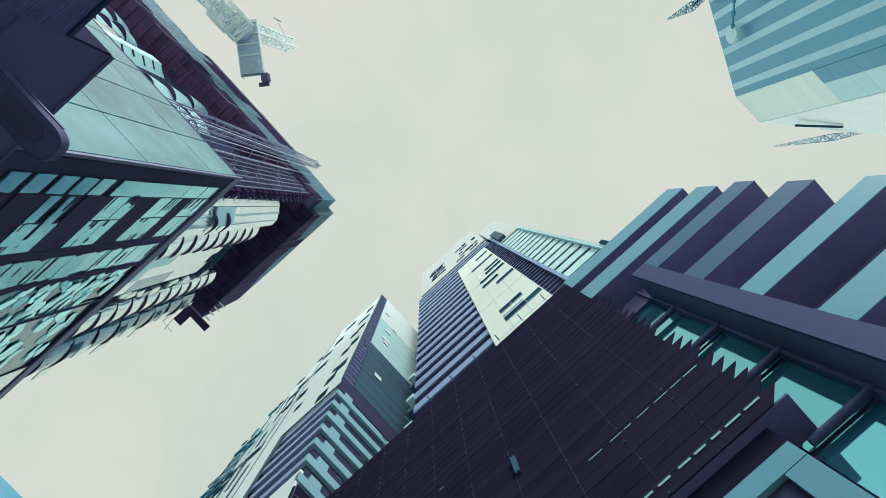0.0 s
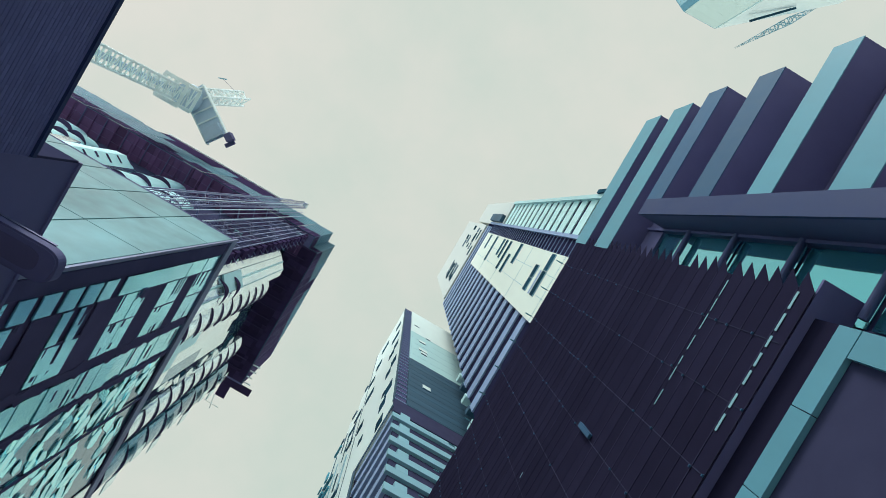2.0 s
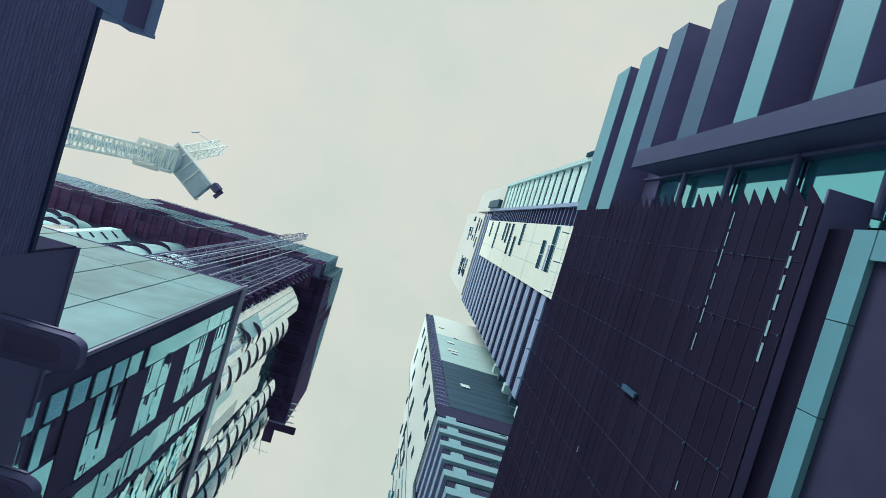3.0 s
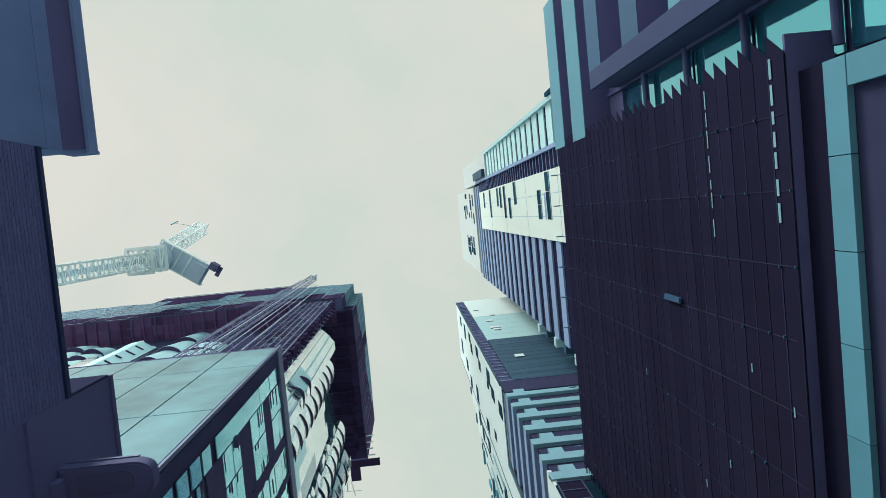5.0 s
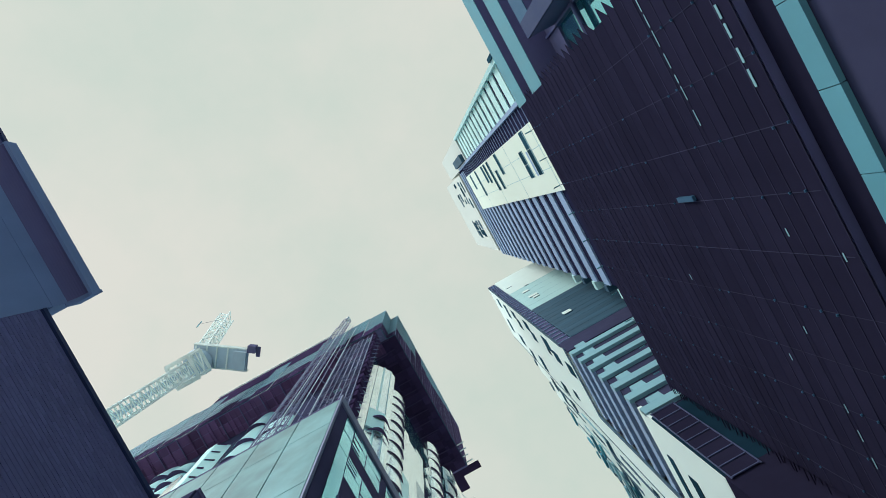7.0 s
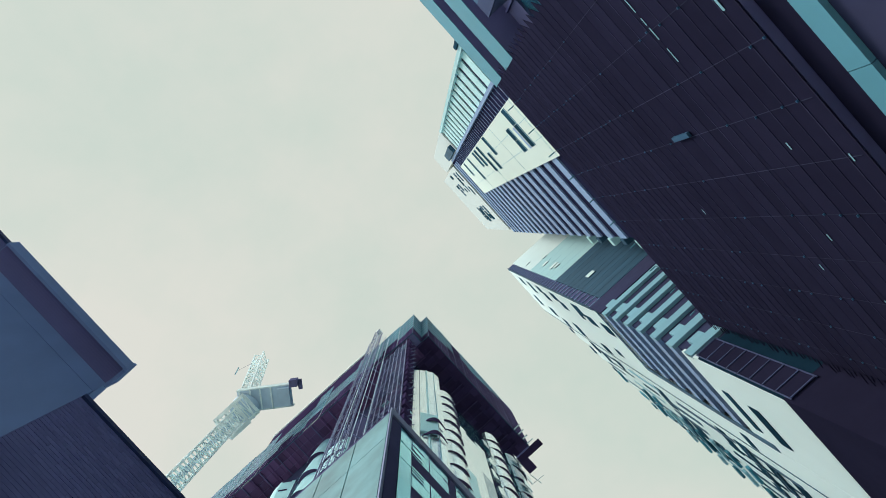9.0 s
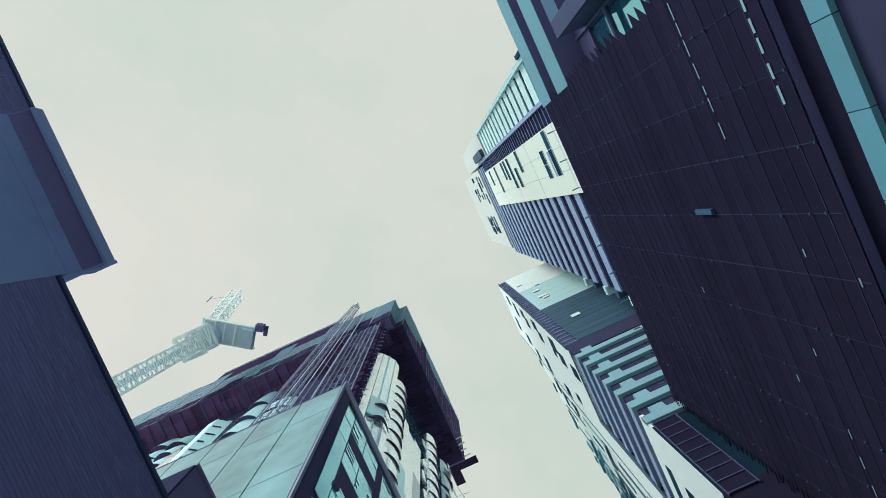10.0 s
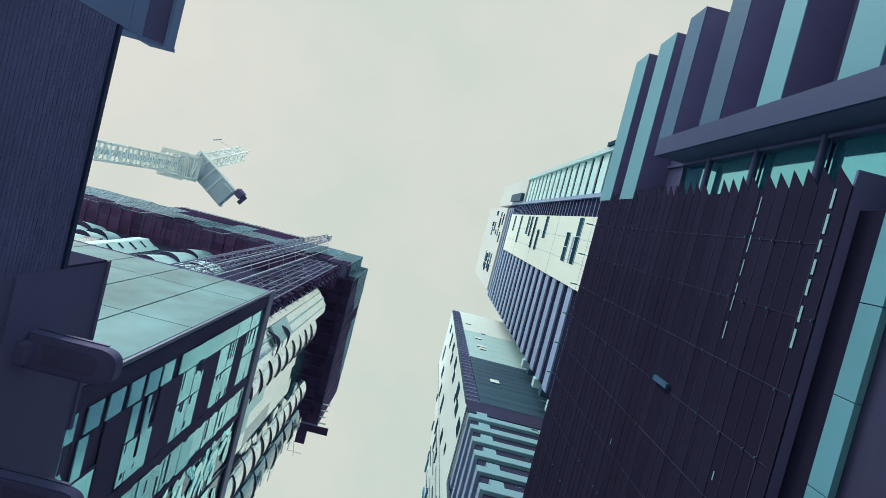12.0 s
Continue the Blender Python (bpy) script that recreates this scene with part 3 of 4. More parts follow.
part("corner_fin", blocks((-6.118, -6.04, 5.0, 5.1, 0, 29.9 + E)), FIN, panelb)
part("corner_return", blocks((-6.24, -6.13, 5.21, 5.5, 0, 29.9 + E)), PLUM, panelb)
xs = (-6.12, -8.05, -10.0, -11.95, -13.9, -15.85, -17.8, -19.75, -21.7, -24.0)
zs = (0, 8.2, 14.35, 20.5, 26.6, 30.1)
for a, b in zip(xs, xs[1:]):
    for c, d in zip(zs, zs[1:]):
        part("concrete_panel", blocks((b + 0.03, a - 0.03, 5.0, 5.2, c + 0.03 + E, d - 0.03 + E)), CONCRETE, panelb)
rng = random.Random(3)
SKY_PANE = mesh_of("mirror_pane", blocks((-0.02, 0.02, 0.0, 1.0, 0.0, 1.0)), GLASS_PALE)
SPAN = mesh_of("spandrel_pane", blocks((-0.02, 0.02, 0.0, 1.0, 0.0, 1.0)), SPANDREL)


EAVE = 29.9


def pane(me, y0, y1, h0, h1, tilt=0.4):
    h1 = min(h1, EAVE)
    if h1 - h0 > 0.1:
        m = pose(-6.14, y0 + 0.006, h0 + 0.006 + E, 0, rng.gauss(0, tilt), rng.gauss(0, tilt))
        again(me.name, me, panelb, m @ Matrix.Diagonal((1, y1 - y0 - 0.012, h1 - h0 - 0.012, 1)))


def strip(name, y0, y1, h0, h1, x0, x1, material):
    h1 = min(h1, EAVE)
    if h1 > h0 + 0.03:
        part(name, blocks((x0, x1, y0, y1, h0 + E, h1 + E)), material, panelb)


def ragged(y, h0, h1, half, step, x0, x1):
    """A dark reflection along the front, drawn as a run with ragged edges."""
    n = int((h1 - h0) / step)
    near = [(y - half * rng.uniform(0.3, 1.2), h0 + step * k + E) for k in range(n + 1)]
    far = [(y + half * rng.uniform(0.3, 1.5), h0 + step * k + E) for k in range(n + 1)]
    return prism(bmesh.new(), near + far[::-1], x0, x1, "x")


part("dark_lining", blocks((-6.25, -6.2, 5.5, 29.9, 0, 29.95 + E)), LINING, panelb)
part("edge_panel", blocks((-6.2, -6.12, 5.22, 5.7, 0, 29.88 + E)), PLUM, panelb)
# a row of small lights next to the corner
for a, b in ((14.8, 15.5), (15.8, 16.6), (16.9, 17.7), (17.95, 18.75), (18.95, 19.75), (20.3, 22.2), (22.24, 24.1), (24.14, 26.1), (26.14, 28.0), (28.04, 29.8)):
    pane(SPAN, 5.76, 6.4, a, b)
for k in range(8):
    pane(SPAN, 5.76, 6.4, 6.2 + 1.06 * k, 6.95 + 1.06 * k)
# long dark windows, one for each floor, with pale panes between them
WINDOWS = ((26.5, 27.7), (22.8, 24.35), (19.15, 20.75), (15.9, 17.2), (12.1, 13.6), (8.5, 10.0))
for k, (a, b) in enumerate(WINDOWS):
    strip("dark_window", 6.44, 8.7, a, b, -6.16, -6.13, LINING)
    above = WINDOWS[k - 1][0] if k else EAVE
    if k < 3:
        mid = (b + above) / 2 + 0.1
        for h0, h1 in ((b + 0.03, mid - 0.02), (mid + 0.02, above - 0.03)):
            pane(SPAN, 6.44, 7.44, h0, h1)
            pane(SPAN, 7.48, 8.62, h0, h1)
    else:
        for h0, h1, y1 in ((b + 0.1, b + 0.6, 8.2), (b + 1.05, b + 1.5, 7.6)):
            pane(SPAN, 6.46, y1, h0, h1)
        pane(SPAN, 7.5, 8.62, b + 0.1, above - 0.1)
    strip("transom", 7.44, 7.48, b, above, -6.16, -6.112, LINING)
    # short dark marks that hang from the transoms
    for j in range(9):
        y, h = rng.choice((6.4, 6.45, 7.46, 8.3)), rng.uniform(b, max(b + 0.2, above - 0.2))
        strip("dark_vent", y, y + rng.uniform(0.15, 0.7), h, h + rng.uniform(0.05, 0.16), -6.13, -6.112, LINING)
# reflections drawn as shapes: a ragged dark belt, a pale band, then irregular shards
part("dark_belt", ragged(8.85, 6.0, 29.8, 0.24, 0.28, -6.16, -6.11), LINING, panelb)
h = 6.0
while h < 29.7:
    w = rng.uniform(0.9, 1.5)
    pane(SPAN, 9.1, 10.25, h, min(h + w, 29.8), 0.6)
    if rng.random() < 0.7:
        a = h + rng.uniform(0.1, 0.9)
        strip("dark_vent", 9.1 + rng.uniform(0, 0.5), 9.9 + rng.uniform(0, 0.3), a, a + rng.uniform(0.05, 0.15), -6.125, -6.11, LINING)
    h += w + 0.02
part("dark_belt", ragged(10.4, 6.0, 29.8, 0.2, 0.3, -6.16, -6.11), LINING, panelb)
# teal sheet behind, for the tone between the drawn reflections
for k in range(6):
    part("back_pane", blocks((-6.195, -6.175, 10.5, 16.75, 8.3 + 3.6 * k + E, 11.87 + 3.6 * k + E)), GLASS_DEEP, panelb)
SHARDS = []
for k in range(8):
    bm = bmesh.new()
    n = rng.randint(6, 9)
    ring = [(math.cos(2 * math.pi * j / n) * rng.uniform(0.28, 0.62), math.sin(2 * math.pi * j / n) * rng.uniform(0.28, 0.62)) for j in range(n)]
    prism(bm, ring, -0.012, 0.012, "x")
    SHARDS.append(mesh_of("pane_shard", bm, GLASS_STREET if k % 3 else SPANDREL))
row = 0
y = 10.75
while y < 16.7:
    h = 12.0 + 0.4 * (row % 2)
    while h < 29.4:
        if rng.random() < 0.6:
            m = pose(-6.14 + rng.uniform(-0.02, 0.02), y + rng.uniform(-0.15, 0.15), h + rng.uniform(-0.2, 0.2) + E, rng.uniform(-50, 50), rng.gauss(0, 1.6), rng.gauss(0, 1.6))
            again("pane_shard", rng.choice(SHARDS), panelb, m @ Matrix.Diagonal((1, rng.uniform(0.5, 1.3), rng.uniform(0.55, 1.0), 1)))
        h += rng.uniform(0.55, 0.95)
    y += rng.uniform(0.45, 0.62)
    row += 1
# paler panes at the far end give the sky that the front reflects there
y = 16.8
while y < 29.5:
    w = rng.uniform(0.6, 1.2)
    for k in range(7):
        pane(SKY_PANE, y, min(y + w, 29.8), 4.2 + 3.65 * k, 7.83 + 3.65 * k, 0.3)
    y += w
for k in range(14):
    h = 28.6 - 1.22 * k
    strip("mullion", 6.42, 17, h, h + 0.025, -6.16, -6.108, LINING)
# upright dark lines of the reflection, drawn as thin strips
strip("cable_run", 10.3, 10.38, 5, 30, -6.14, -6.08, LINING)
strip("cable_run", 12.6, 12.68, 5, 30, -6.14, -6.08, LINING)
strip("window_stay", 6.4, 6.7, 22.2, 22.55, -6.12, -6.04, LINING)

# ---- tower under construction ----
site = thing("construction_tower", "unfinished glass tower with red formwork and mesh screens", "building")
part("core", blocks((-50, -11.2, 11.2, 27.0, 0, 80.1 + E)), DARKENED_NAVY, site)
part("core", blocks((-11.19, -8.95, 10.3, 25.6, 0, 60 + E)), DARKENED_NAVY, site)
part("core", blocks((-11.19, -10.6, 10.3, 25.6, 60.01 + E, 80 + E)), GLASS_DEEP, site)
part("deck", blocks((-50, -8.45, 8.45, 9.85, 80.2 + E, 80.5 + E)), SOFFIT, site)
part("deck", blocks((-50, -7.4, 9.86, 27.15, 80.2 + E, 80.5 + E)), SOFFIT, site)
part("deck", blocks((-9.45, -6.05, 27.16, 27.95, 80.2 + E, 80.5 + E)), BOARDING, site)
part("deck", blocks((-9.45, -8.35, 27.96, 29.5, 80.2 + E, 80.5 + E)), BOARDING, site)
rng = random.Random(11)
FORM = mesh_of("formwork_panel", blocks((0.02, 1.18, 0.02, 0.98, -0.12, 0.0)), RED)
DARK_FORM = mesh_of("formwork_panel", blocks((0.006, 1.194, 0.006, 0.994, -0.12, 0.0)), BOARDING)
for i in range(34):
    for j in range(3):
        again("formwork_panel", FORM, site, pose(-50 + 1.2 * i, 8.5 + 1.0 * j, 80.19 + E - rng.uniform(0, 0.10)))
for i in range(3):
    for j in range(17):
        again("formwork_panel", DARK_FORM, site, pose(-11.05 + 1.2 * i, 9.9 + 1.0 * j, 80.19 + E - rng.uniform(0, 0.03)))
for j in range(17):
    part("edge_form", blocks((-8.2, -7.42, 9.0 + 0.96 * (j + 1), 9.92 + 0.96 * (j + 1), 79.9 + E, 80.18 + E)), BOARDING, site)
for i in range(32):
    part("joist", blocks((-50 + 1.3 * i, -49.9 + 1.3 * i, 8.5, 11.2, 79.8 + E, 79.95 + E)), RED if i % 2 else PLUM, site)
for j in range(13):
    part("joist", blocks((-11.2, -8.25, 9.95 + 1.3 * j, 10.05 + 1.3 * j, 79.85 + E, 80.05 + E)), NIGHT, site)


SCREEN = mesh_of("screen_panel", blocks((0, 2.35, 0, 0.05, 0, 10.6)), SCREENING)
POST = mesh_of("screen_post", blocks((0, 0.05, -0.03, 0.0, 0, 10.6)), SCAFF)
RAIL = mesh_of("screen_rail", blocks((0.0, 2.35, -0.045, 0.0, 0, 0.08)), PALE)
# board colours darkened to offset the sky light on their faces
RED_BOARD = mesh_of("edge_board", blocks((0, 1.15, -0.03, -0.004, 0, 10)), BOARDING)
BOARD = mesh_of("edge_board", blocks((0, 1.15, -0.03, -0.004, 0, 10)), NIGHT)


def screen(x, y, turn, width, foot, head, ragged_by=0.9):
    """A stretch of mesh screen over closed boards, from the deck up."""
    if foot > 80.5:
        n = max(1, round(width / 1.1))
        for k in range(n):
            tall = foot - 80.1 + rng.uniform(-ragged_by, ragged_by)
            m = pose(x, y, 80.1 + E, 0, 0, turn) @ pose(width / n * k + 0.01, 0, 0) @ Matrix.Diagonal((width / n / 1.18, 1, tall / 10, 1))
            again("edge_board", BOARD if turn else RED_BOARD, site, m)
    panel = again("screen_panel", SCREEN, site, pose(x, y, 80.1 + E, 0, 0, turn) @ Matrix.Diagonal((width / 2.35, 1, (head - 80.1) / 10.6, 1)))
    for k in range(4):
        again("screen_post", POST, panel, pose(0.6 * k, 0, 0))
    for k in range(9):
        z = 0.1 + 1.25 * k
        if z * (head - 80.1) / 10.6 > foot - 80.1:
            again("screen_rail", RAIL, panel, pose(0, 0, z))


for i in range(17):
    screen(-49.2 + 2.4 * i, 8.42 + rng.choice((0, 0, -0.08)), 0, 2.35, 84.2 + rng.choice((0, 0, 1.4, -1.2)), 96.5 + rng.choice((0, 0, 0.4)), 0.5)
screen(-8.45, 8.43, 90, 1.4, 84.5, 97)
screen(-8.43, 9.84, 0, 1.05, 83.5, 97)
for y, w, foot, head in ((9.88, 2.3, 86.0, 97.0), (12.2, 1.25, 88.0, 97.3), (13.47, 1.25, 89.5, 97.0), (14.74, 1.6, 95.4, 96.6), (16.36, 2.3, 91.0, 97.0), (18.68, 2.3, 90.5, 97.2), (21.0, 1.4, 92.0, 97.0), (22.42, 1.6, 93.5, 96.8), (24.05, 3.0, 95.2, 96.4)):
    screen(-7.38, y, 90, w, foot, head)
part("upper_screen", blocks((-35, -17.3, 8.35, 8.6, 92 + E, 100.5 + E)), BOARDING, site)
part("upper_rail", blocks((-35.2, -17.2, 8.2, 8.35, 100.6 + E, 101 + E)), CRANE, site)
for k in range(4):
    part("outrigger", bar(bmesh.new(), (-7.4, 24.5 + 0.75 * k, 80.4 + E), (-6.5 - 0.1 * (k % 3), 24.5 + 0.75 * k, 80.5 + E), 0.12), CRANE, site)
part("catch_arm", bar(bmesh.new(), (-9.5, 29.5, 80.3 + E), (-9.2, 31.2, 80.3 + E), 0.08), CRANE, site)
part("catch_arm", bar(bmesh.new(), (-10.2, 30.6, 80.3 + E), (-8.4, 30.7, 80.3 + E), 0.06), CRANE, site)


def bay_column(x, y, turn, radius, width, top, pieces, flare, m, storey=3.9, name="glass_bay"):
    """A column of bowed glass bays, one for each storey, each wider at its open foot than at its head."""
    def arc(r, w):
        return [(-w / 2 + w * k / 14, -r * math.sin(math.pi * k / 14) ** 0.7) for k in range(15)]
    foot, head = arc(radius, width), arc(radius - flare, width - flare)
    bm = bmesh.new()
    lo = [bm.verts.new((a, b, 0)) for a, b in foot + [(width / 2, 0.3), (-width / 2, 0.3)]]
    hi = [bm.verts.new((a, b, storey - 0.02)) for a, b in head + [(width / 2, 0.3), (-width / 2, 0.3)]]
    n = len(lo)
    bm.faces.new(lo[::-1])
    bm.faces.new(hi)
    for k in range(n):
        bm.faces.new((lo[k], lo[(k + 1) % n], hi[(k + 1) % n], hi[k]))
    bmesh.ops.recalc_face_normals(bm, faces=bm.faces)
    me = mesh_of(name, bm, m)
    # dark cap that stands in for the shade under each open foot
    bm = bmesh.new()
    prism(bm, [(a * 0.985, b * 0.985) for a, b in foot] + [(width / 2 - 0.05, 0.28), (0.05 - width / 2, 0.28)], -0.05, -0.004, "z")
    under = mesh_of("open_joint", bm, NIGHT)
    for k in range(pieces):
        bay = again(name, me, site, pose(x, y, top - storey * (k + 1) + E, 0, 0, turn + rng.uniform(-5, 5) * flare * 4))
        again("open_joint", under, bay)


# street side
# a smooth faceted bay at the corner
corner = [(-9.9, 9.62), (-9.45, 9.68), (-8.95, 10.1), (-8.55, 10.6), (-8.18, 11.15), (-8.14, 11.85), (-8.5, 12.25), (-9.9, 12.25)]
plan_top = [corner[0]]
for (xa, ya), (xb, yb) in zip(corner[1:-2], corner[2:-1]):
    d = Vector((xb - xa, yb - ya))
    out = Vector((d.y, -d.x)).normalized()
    for f, s in ((0.0, 0.0), (0.3, 0.015), (0.34, -0.012), (0.7, 0.01)):
        plan_top.append((xa + d.x * f + out.x * s, ya + d.y * f + out.y * s))
plan_top += corner[-2:]
for k in range(8):
    z1, z0 = 66.2 - 3.7 * k + (0.8 if k == 0 else 0), 66.2 - 3.7 * (k + 1)
    bm = bmesh.new()
    rings = []
    for z in (z0 + 0.004, z1):
        f = 1 - 0.0012 * (67.2 - z)
        rings.append([bm.verts.new((x * f if x > -9.8 else x, y * f if x > -9.8 else y, z + E)) for x, y in plan_top])
    lo, hi = rings
    bm.faces.new(lo)
    bm.faces.new(hi)
    for q in range(len(lo)):
        bm.faces.new((lo[q], lo[(q + 1) % len(lo)], hi[(q + 1) % len(lo)], hi[q]))
    bmesh.ops.recalc_face_normals(bm, faces=bm.faces)
    bay = part("corner_bay", bm, SHEET, site)
    f, g = 1 - 0.0012 * (67.2 - z0), 1 - 0.0012 * (67.2 - z1)
    for (x, y), w, m in ((corner[1], 0.2, GLASS_HAZE), (corner[2], 0.03, GLASS_DEEP), (corner[3], 0.16, GLASS_HAZE), (corner[4], 0.03, PALE)):
        head = z1 - 0.002
        part("cover_strip", bar(bmesh.new(), (x * f + 0.02, y * f - 0.02, z0 + E), (x * g + 0.02, y * g - 0.02, head + E), w, 0.05), m, bay)
bm = bmesh.new()
prism(bm, [(-8.66, 9.78), (-8.56, 9.72), (-7.86, 10.7), (-7.96, 10.76)], 45.2 + E, 49.6 + E, "z")
part("tinted_pane", bm, GLASS_HAZE, site)


def leaf(p, q, wide, bow, deep=0.05):
    """A thin curved blade from p to q, broad in the middle and pointed at both ends."""
    p, q = Vector(p), Vector(q)
    side = Vector((q.y - p.y, p.x - q.x, 0)).normalized() * deep
    bm = bmesh.new()
    ring = []
    for k in range(9):
        u = k / 8
        ring.append((p.lerp(q, u) + side * (7.5 * math.sin(math.pi * u)), bow * math.sin(math.pi * u), wide * math.sin(math.pi * u) + 0.01))
    outline = [c + Vector((0, 0, b + w / 2)) for c, b, w in ring] + [c + Vector((0, 0, b - w / 2)) for c, b, w in reversed(ring)]
    lo, hi = [bm.verts.new(v) for v in outline], [bm.verts.new(v + side) for v in outline]
    n = len(lo)
    for k in range(8):
        bm.faces.new((lo[k], lo[k + 1], lo[n - 2 - k], lo[n - 1 - k]))
        bm.faces.new((hi[n - 1 - k], hi[n - 2 - k], hi[k + 1], hi[k]))
    for k in range(n):
        bm.faces.new((lo[k], hi[k], hi[(k + 1) % n], lo[(k + 1) % n]))
    bmesh.ops.recalc_face_normals(bm, faces=bm.faces)
    return bm


for z in (43.6, 46.6):
    part("curved_brace", leaf((-8.62, 9.9, z + 0.9 + E), (-7.86, 11.5, z + 1.3 + E), 0.75, 0.5), NIGHT, site)
bay_column(-8.75, 13.75, 90, 0.5, 2.2, 66.5, 12, 0.13, SHEET, 2.6)
bay_column(-8.75, 20.6, 90, 0.52, 2.3, 70, 13, 0.13, SHEET, 2.5)
bay_column(-8.75, 24.0, 90, 0.46, 2.6, 71, 10, 0.12, GLASS_DEEP, 3.5)
# sheeted panels that lean back towards the top
for k in range(6):
    z = 58.8 - 3.7 * k
    for a, b in ((14.4, 15.6), (15.61, 16.75), (16.76, 18.0)):
        head = z + (rng.uniform(-1.3, 1.3) if k == 0 else 0)
        bm = bmesh.new()
        rings = []
        for h in (z - 3.69, head):
            f = 1 - 0.002 * (60 - h)
            rings.append([bm.verts.new(p) for p in ((-8.96, a * f, h + E), (-8.65 * f, a * f, h + E), (-8.65 * f, b * f, h + E), (-8.96, b * f, h + E))])
        lo, hi = rings
        bm.faces.new(lo)
        bm.faces.new(hi)
        for q in range(4):
            bm.faces.new((lo[q], lo[(q + 1) % 4], hi[(q + 1) % 4], hi[q]))
        bmesh.ops.recalc_face_normals(bm, faces=bm.faces)
        part("wrapped_panel", bm, GLASS_DEEP if k in (2, 3) and a > 16.7 else GLASS_HAZE if (k, a) in ((3, 14.4), (4, 15.61), (4, 14.4), (5, 16.76)) else SHEET, site)
# white sheets tied over the far bays, and torn shreds on the bare strip before them
for k in range(8):
    z = 70.5 - 3.6 * k + rng.uniform(-0.5, 0.5)
    part("tied_sheet", blocks((-8.22, -8.14, 23.2 + 0.9 * (k % 2), 24.1 + 0.9 * (k % 2), z - 1.7 + E, z + E)), SHEET, site)
for k in range(16):
    z, y = 63 - 1.6 * k, 18.1 + rng.uniform(0, 1.3)
    bm = bmesh.new()
    prism(bm, [(y, z + E), (y + rng.uniform(0.3, 0.9), z + rng.uniform(0, 1.2) + E), (y + rng.uniform(0.2, 0.8), z + rng.uniform(1.3, 2.4) + E), (y - 0.15, z + rng.uniform(0.9, 1.6) + E)], -8.9, -8.62, "x")
    part("torn_sheet", bm, SHEET if k % 4 else GLASS_DEEP, site)
# side towards the low houses
bay_column(-24.6, 11.05, 0, 0.72, 2.7, 80.0, 9, 0.4, GLASS_BLUE, 5.2)
bay_column(-21.2, 11.0, 0, 0.5, 3.6, 72, 8, 0.2, GLASS_BLUE)
bay_column(-33.3, 11.05, 0, 0.72, 2.5, 76.5, 11, 0.5, GLASS_BLUE, 3.4)
bay_column(-36.1, 11.05, 0, 0.75, 2.6, 79.0, 11, 0.5, GLASS_BLUE, 3.6)
bay_column(-39.5, 11.0, 0, 0.5, 3.6, 75, 8, 0.2, GLASS_BLUE)
bm = bmesh.new()
prism(bm, [(-31.5, 20 + E), (-30.25, 20 + E), (-30.25, 66.0 + E), (-30.8, 69.0 + E), (-31.5, 68.0 + E)], 10.5, 11.2, "y")
part("flat_strip", bm, GLASS_PALE, site)
for k in range(14):
    z = 75.4 - 2.45 * (k + 1)
    out = rng.uniform(-0.04, 0.04)
    bm = bmesh.new()
    prism(bm, [(-30.2, 11.3), (-30.15, 10.48 + out), (-28.95, 10.36 + out), (-27.5, 11.3)], z + E, z + 2.43 + E, "z")
    panel = part("flat_panel", bm, GLASS_BLUE, site)
    w = rng.uniform(0.35, 0.6)
    part("vent_slot", bar(bmesh.new(), (-28.8, 10.44 + out, z + 2.3 + E), (-28.8 + 1.45 * w, 10.44 + 0.94 * w + out, z + 2.3 + E), 0.1, 0.62 if k in (5, 6) else rng.uniform(0.2, 0.36)), NIGHT, panel)
# dark overlapped trim between the strip and the bowed bays
part("bay_trim", blocks((-26.7, -26.0, 10.9, 11.25, 20 + E, 74.2 + E)), GLASS_DEEP, site)

# hoist and stair scaffold on the side towards the low houses
hoist = thing("builders_hoist", "tall grey lattice hoist mast with guide rails", "hoist")
SECTION = mesh_of("mast_section", lattice(bmesh.new(), 0.7, 6.0, 3, 0.06, 0.028), SCAFF)
for k in range(17):
    again("mast_section", SECTION, hoist, pose(-14.0, 7.3, 6.0 * k - 2.2 + E))
for dx, dy in ((-0.75, -0.3), (-1.1, -0.1), (-1.5, 0.2), (0.7, -0.35), (0.95, -0.1), (1.25, 0.1), (1.55, 0.3), (1.9, 0.6)):
    part("guide_rail", bar(bmesh.new(), (-14 + dx, 7.3 + dy, 0), (-14 + dx, 7.3 + dy, 95 + E - 3 * abs(dx)), 0.055), CRANE_GREY if dx in (-1.1, 0.7, 1.25, 1.9) else SCAFF, hoist)
part("mast_head", blocks((-14.3, -13.7, 7.0, 7.6, 99.8 + E, 100.6 + E)), CRANE, hoist)
for k in range(8):
    part("mast_tie", bar(bmesh.new(), (-14, 7.3, 40 + 6 * k + E), (-12.5, 12.2, 40.3 + 6 * k + E), 0.1), SCAFF, hoist)
scaf = thing("stair_scaffold", "dense grey steel scaffold stair with dark red boards", "scaffold")
for i in range(7):
    for j in range(3):
        part("standard", bar(bmesh.new(), (-13.0 + 0.58 * i, 8.6 + 0.6 * j, 0), (-13.0 + 0.58 * i, 8.6 + 0.6 * j, 87 + E - 0.7 * i + rng.uniform(-1, 1.5)), 0.07), SCAFF, scaf)
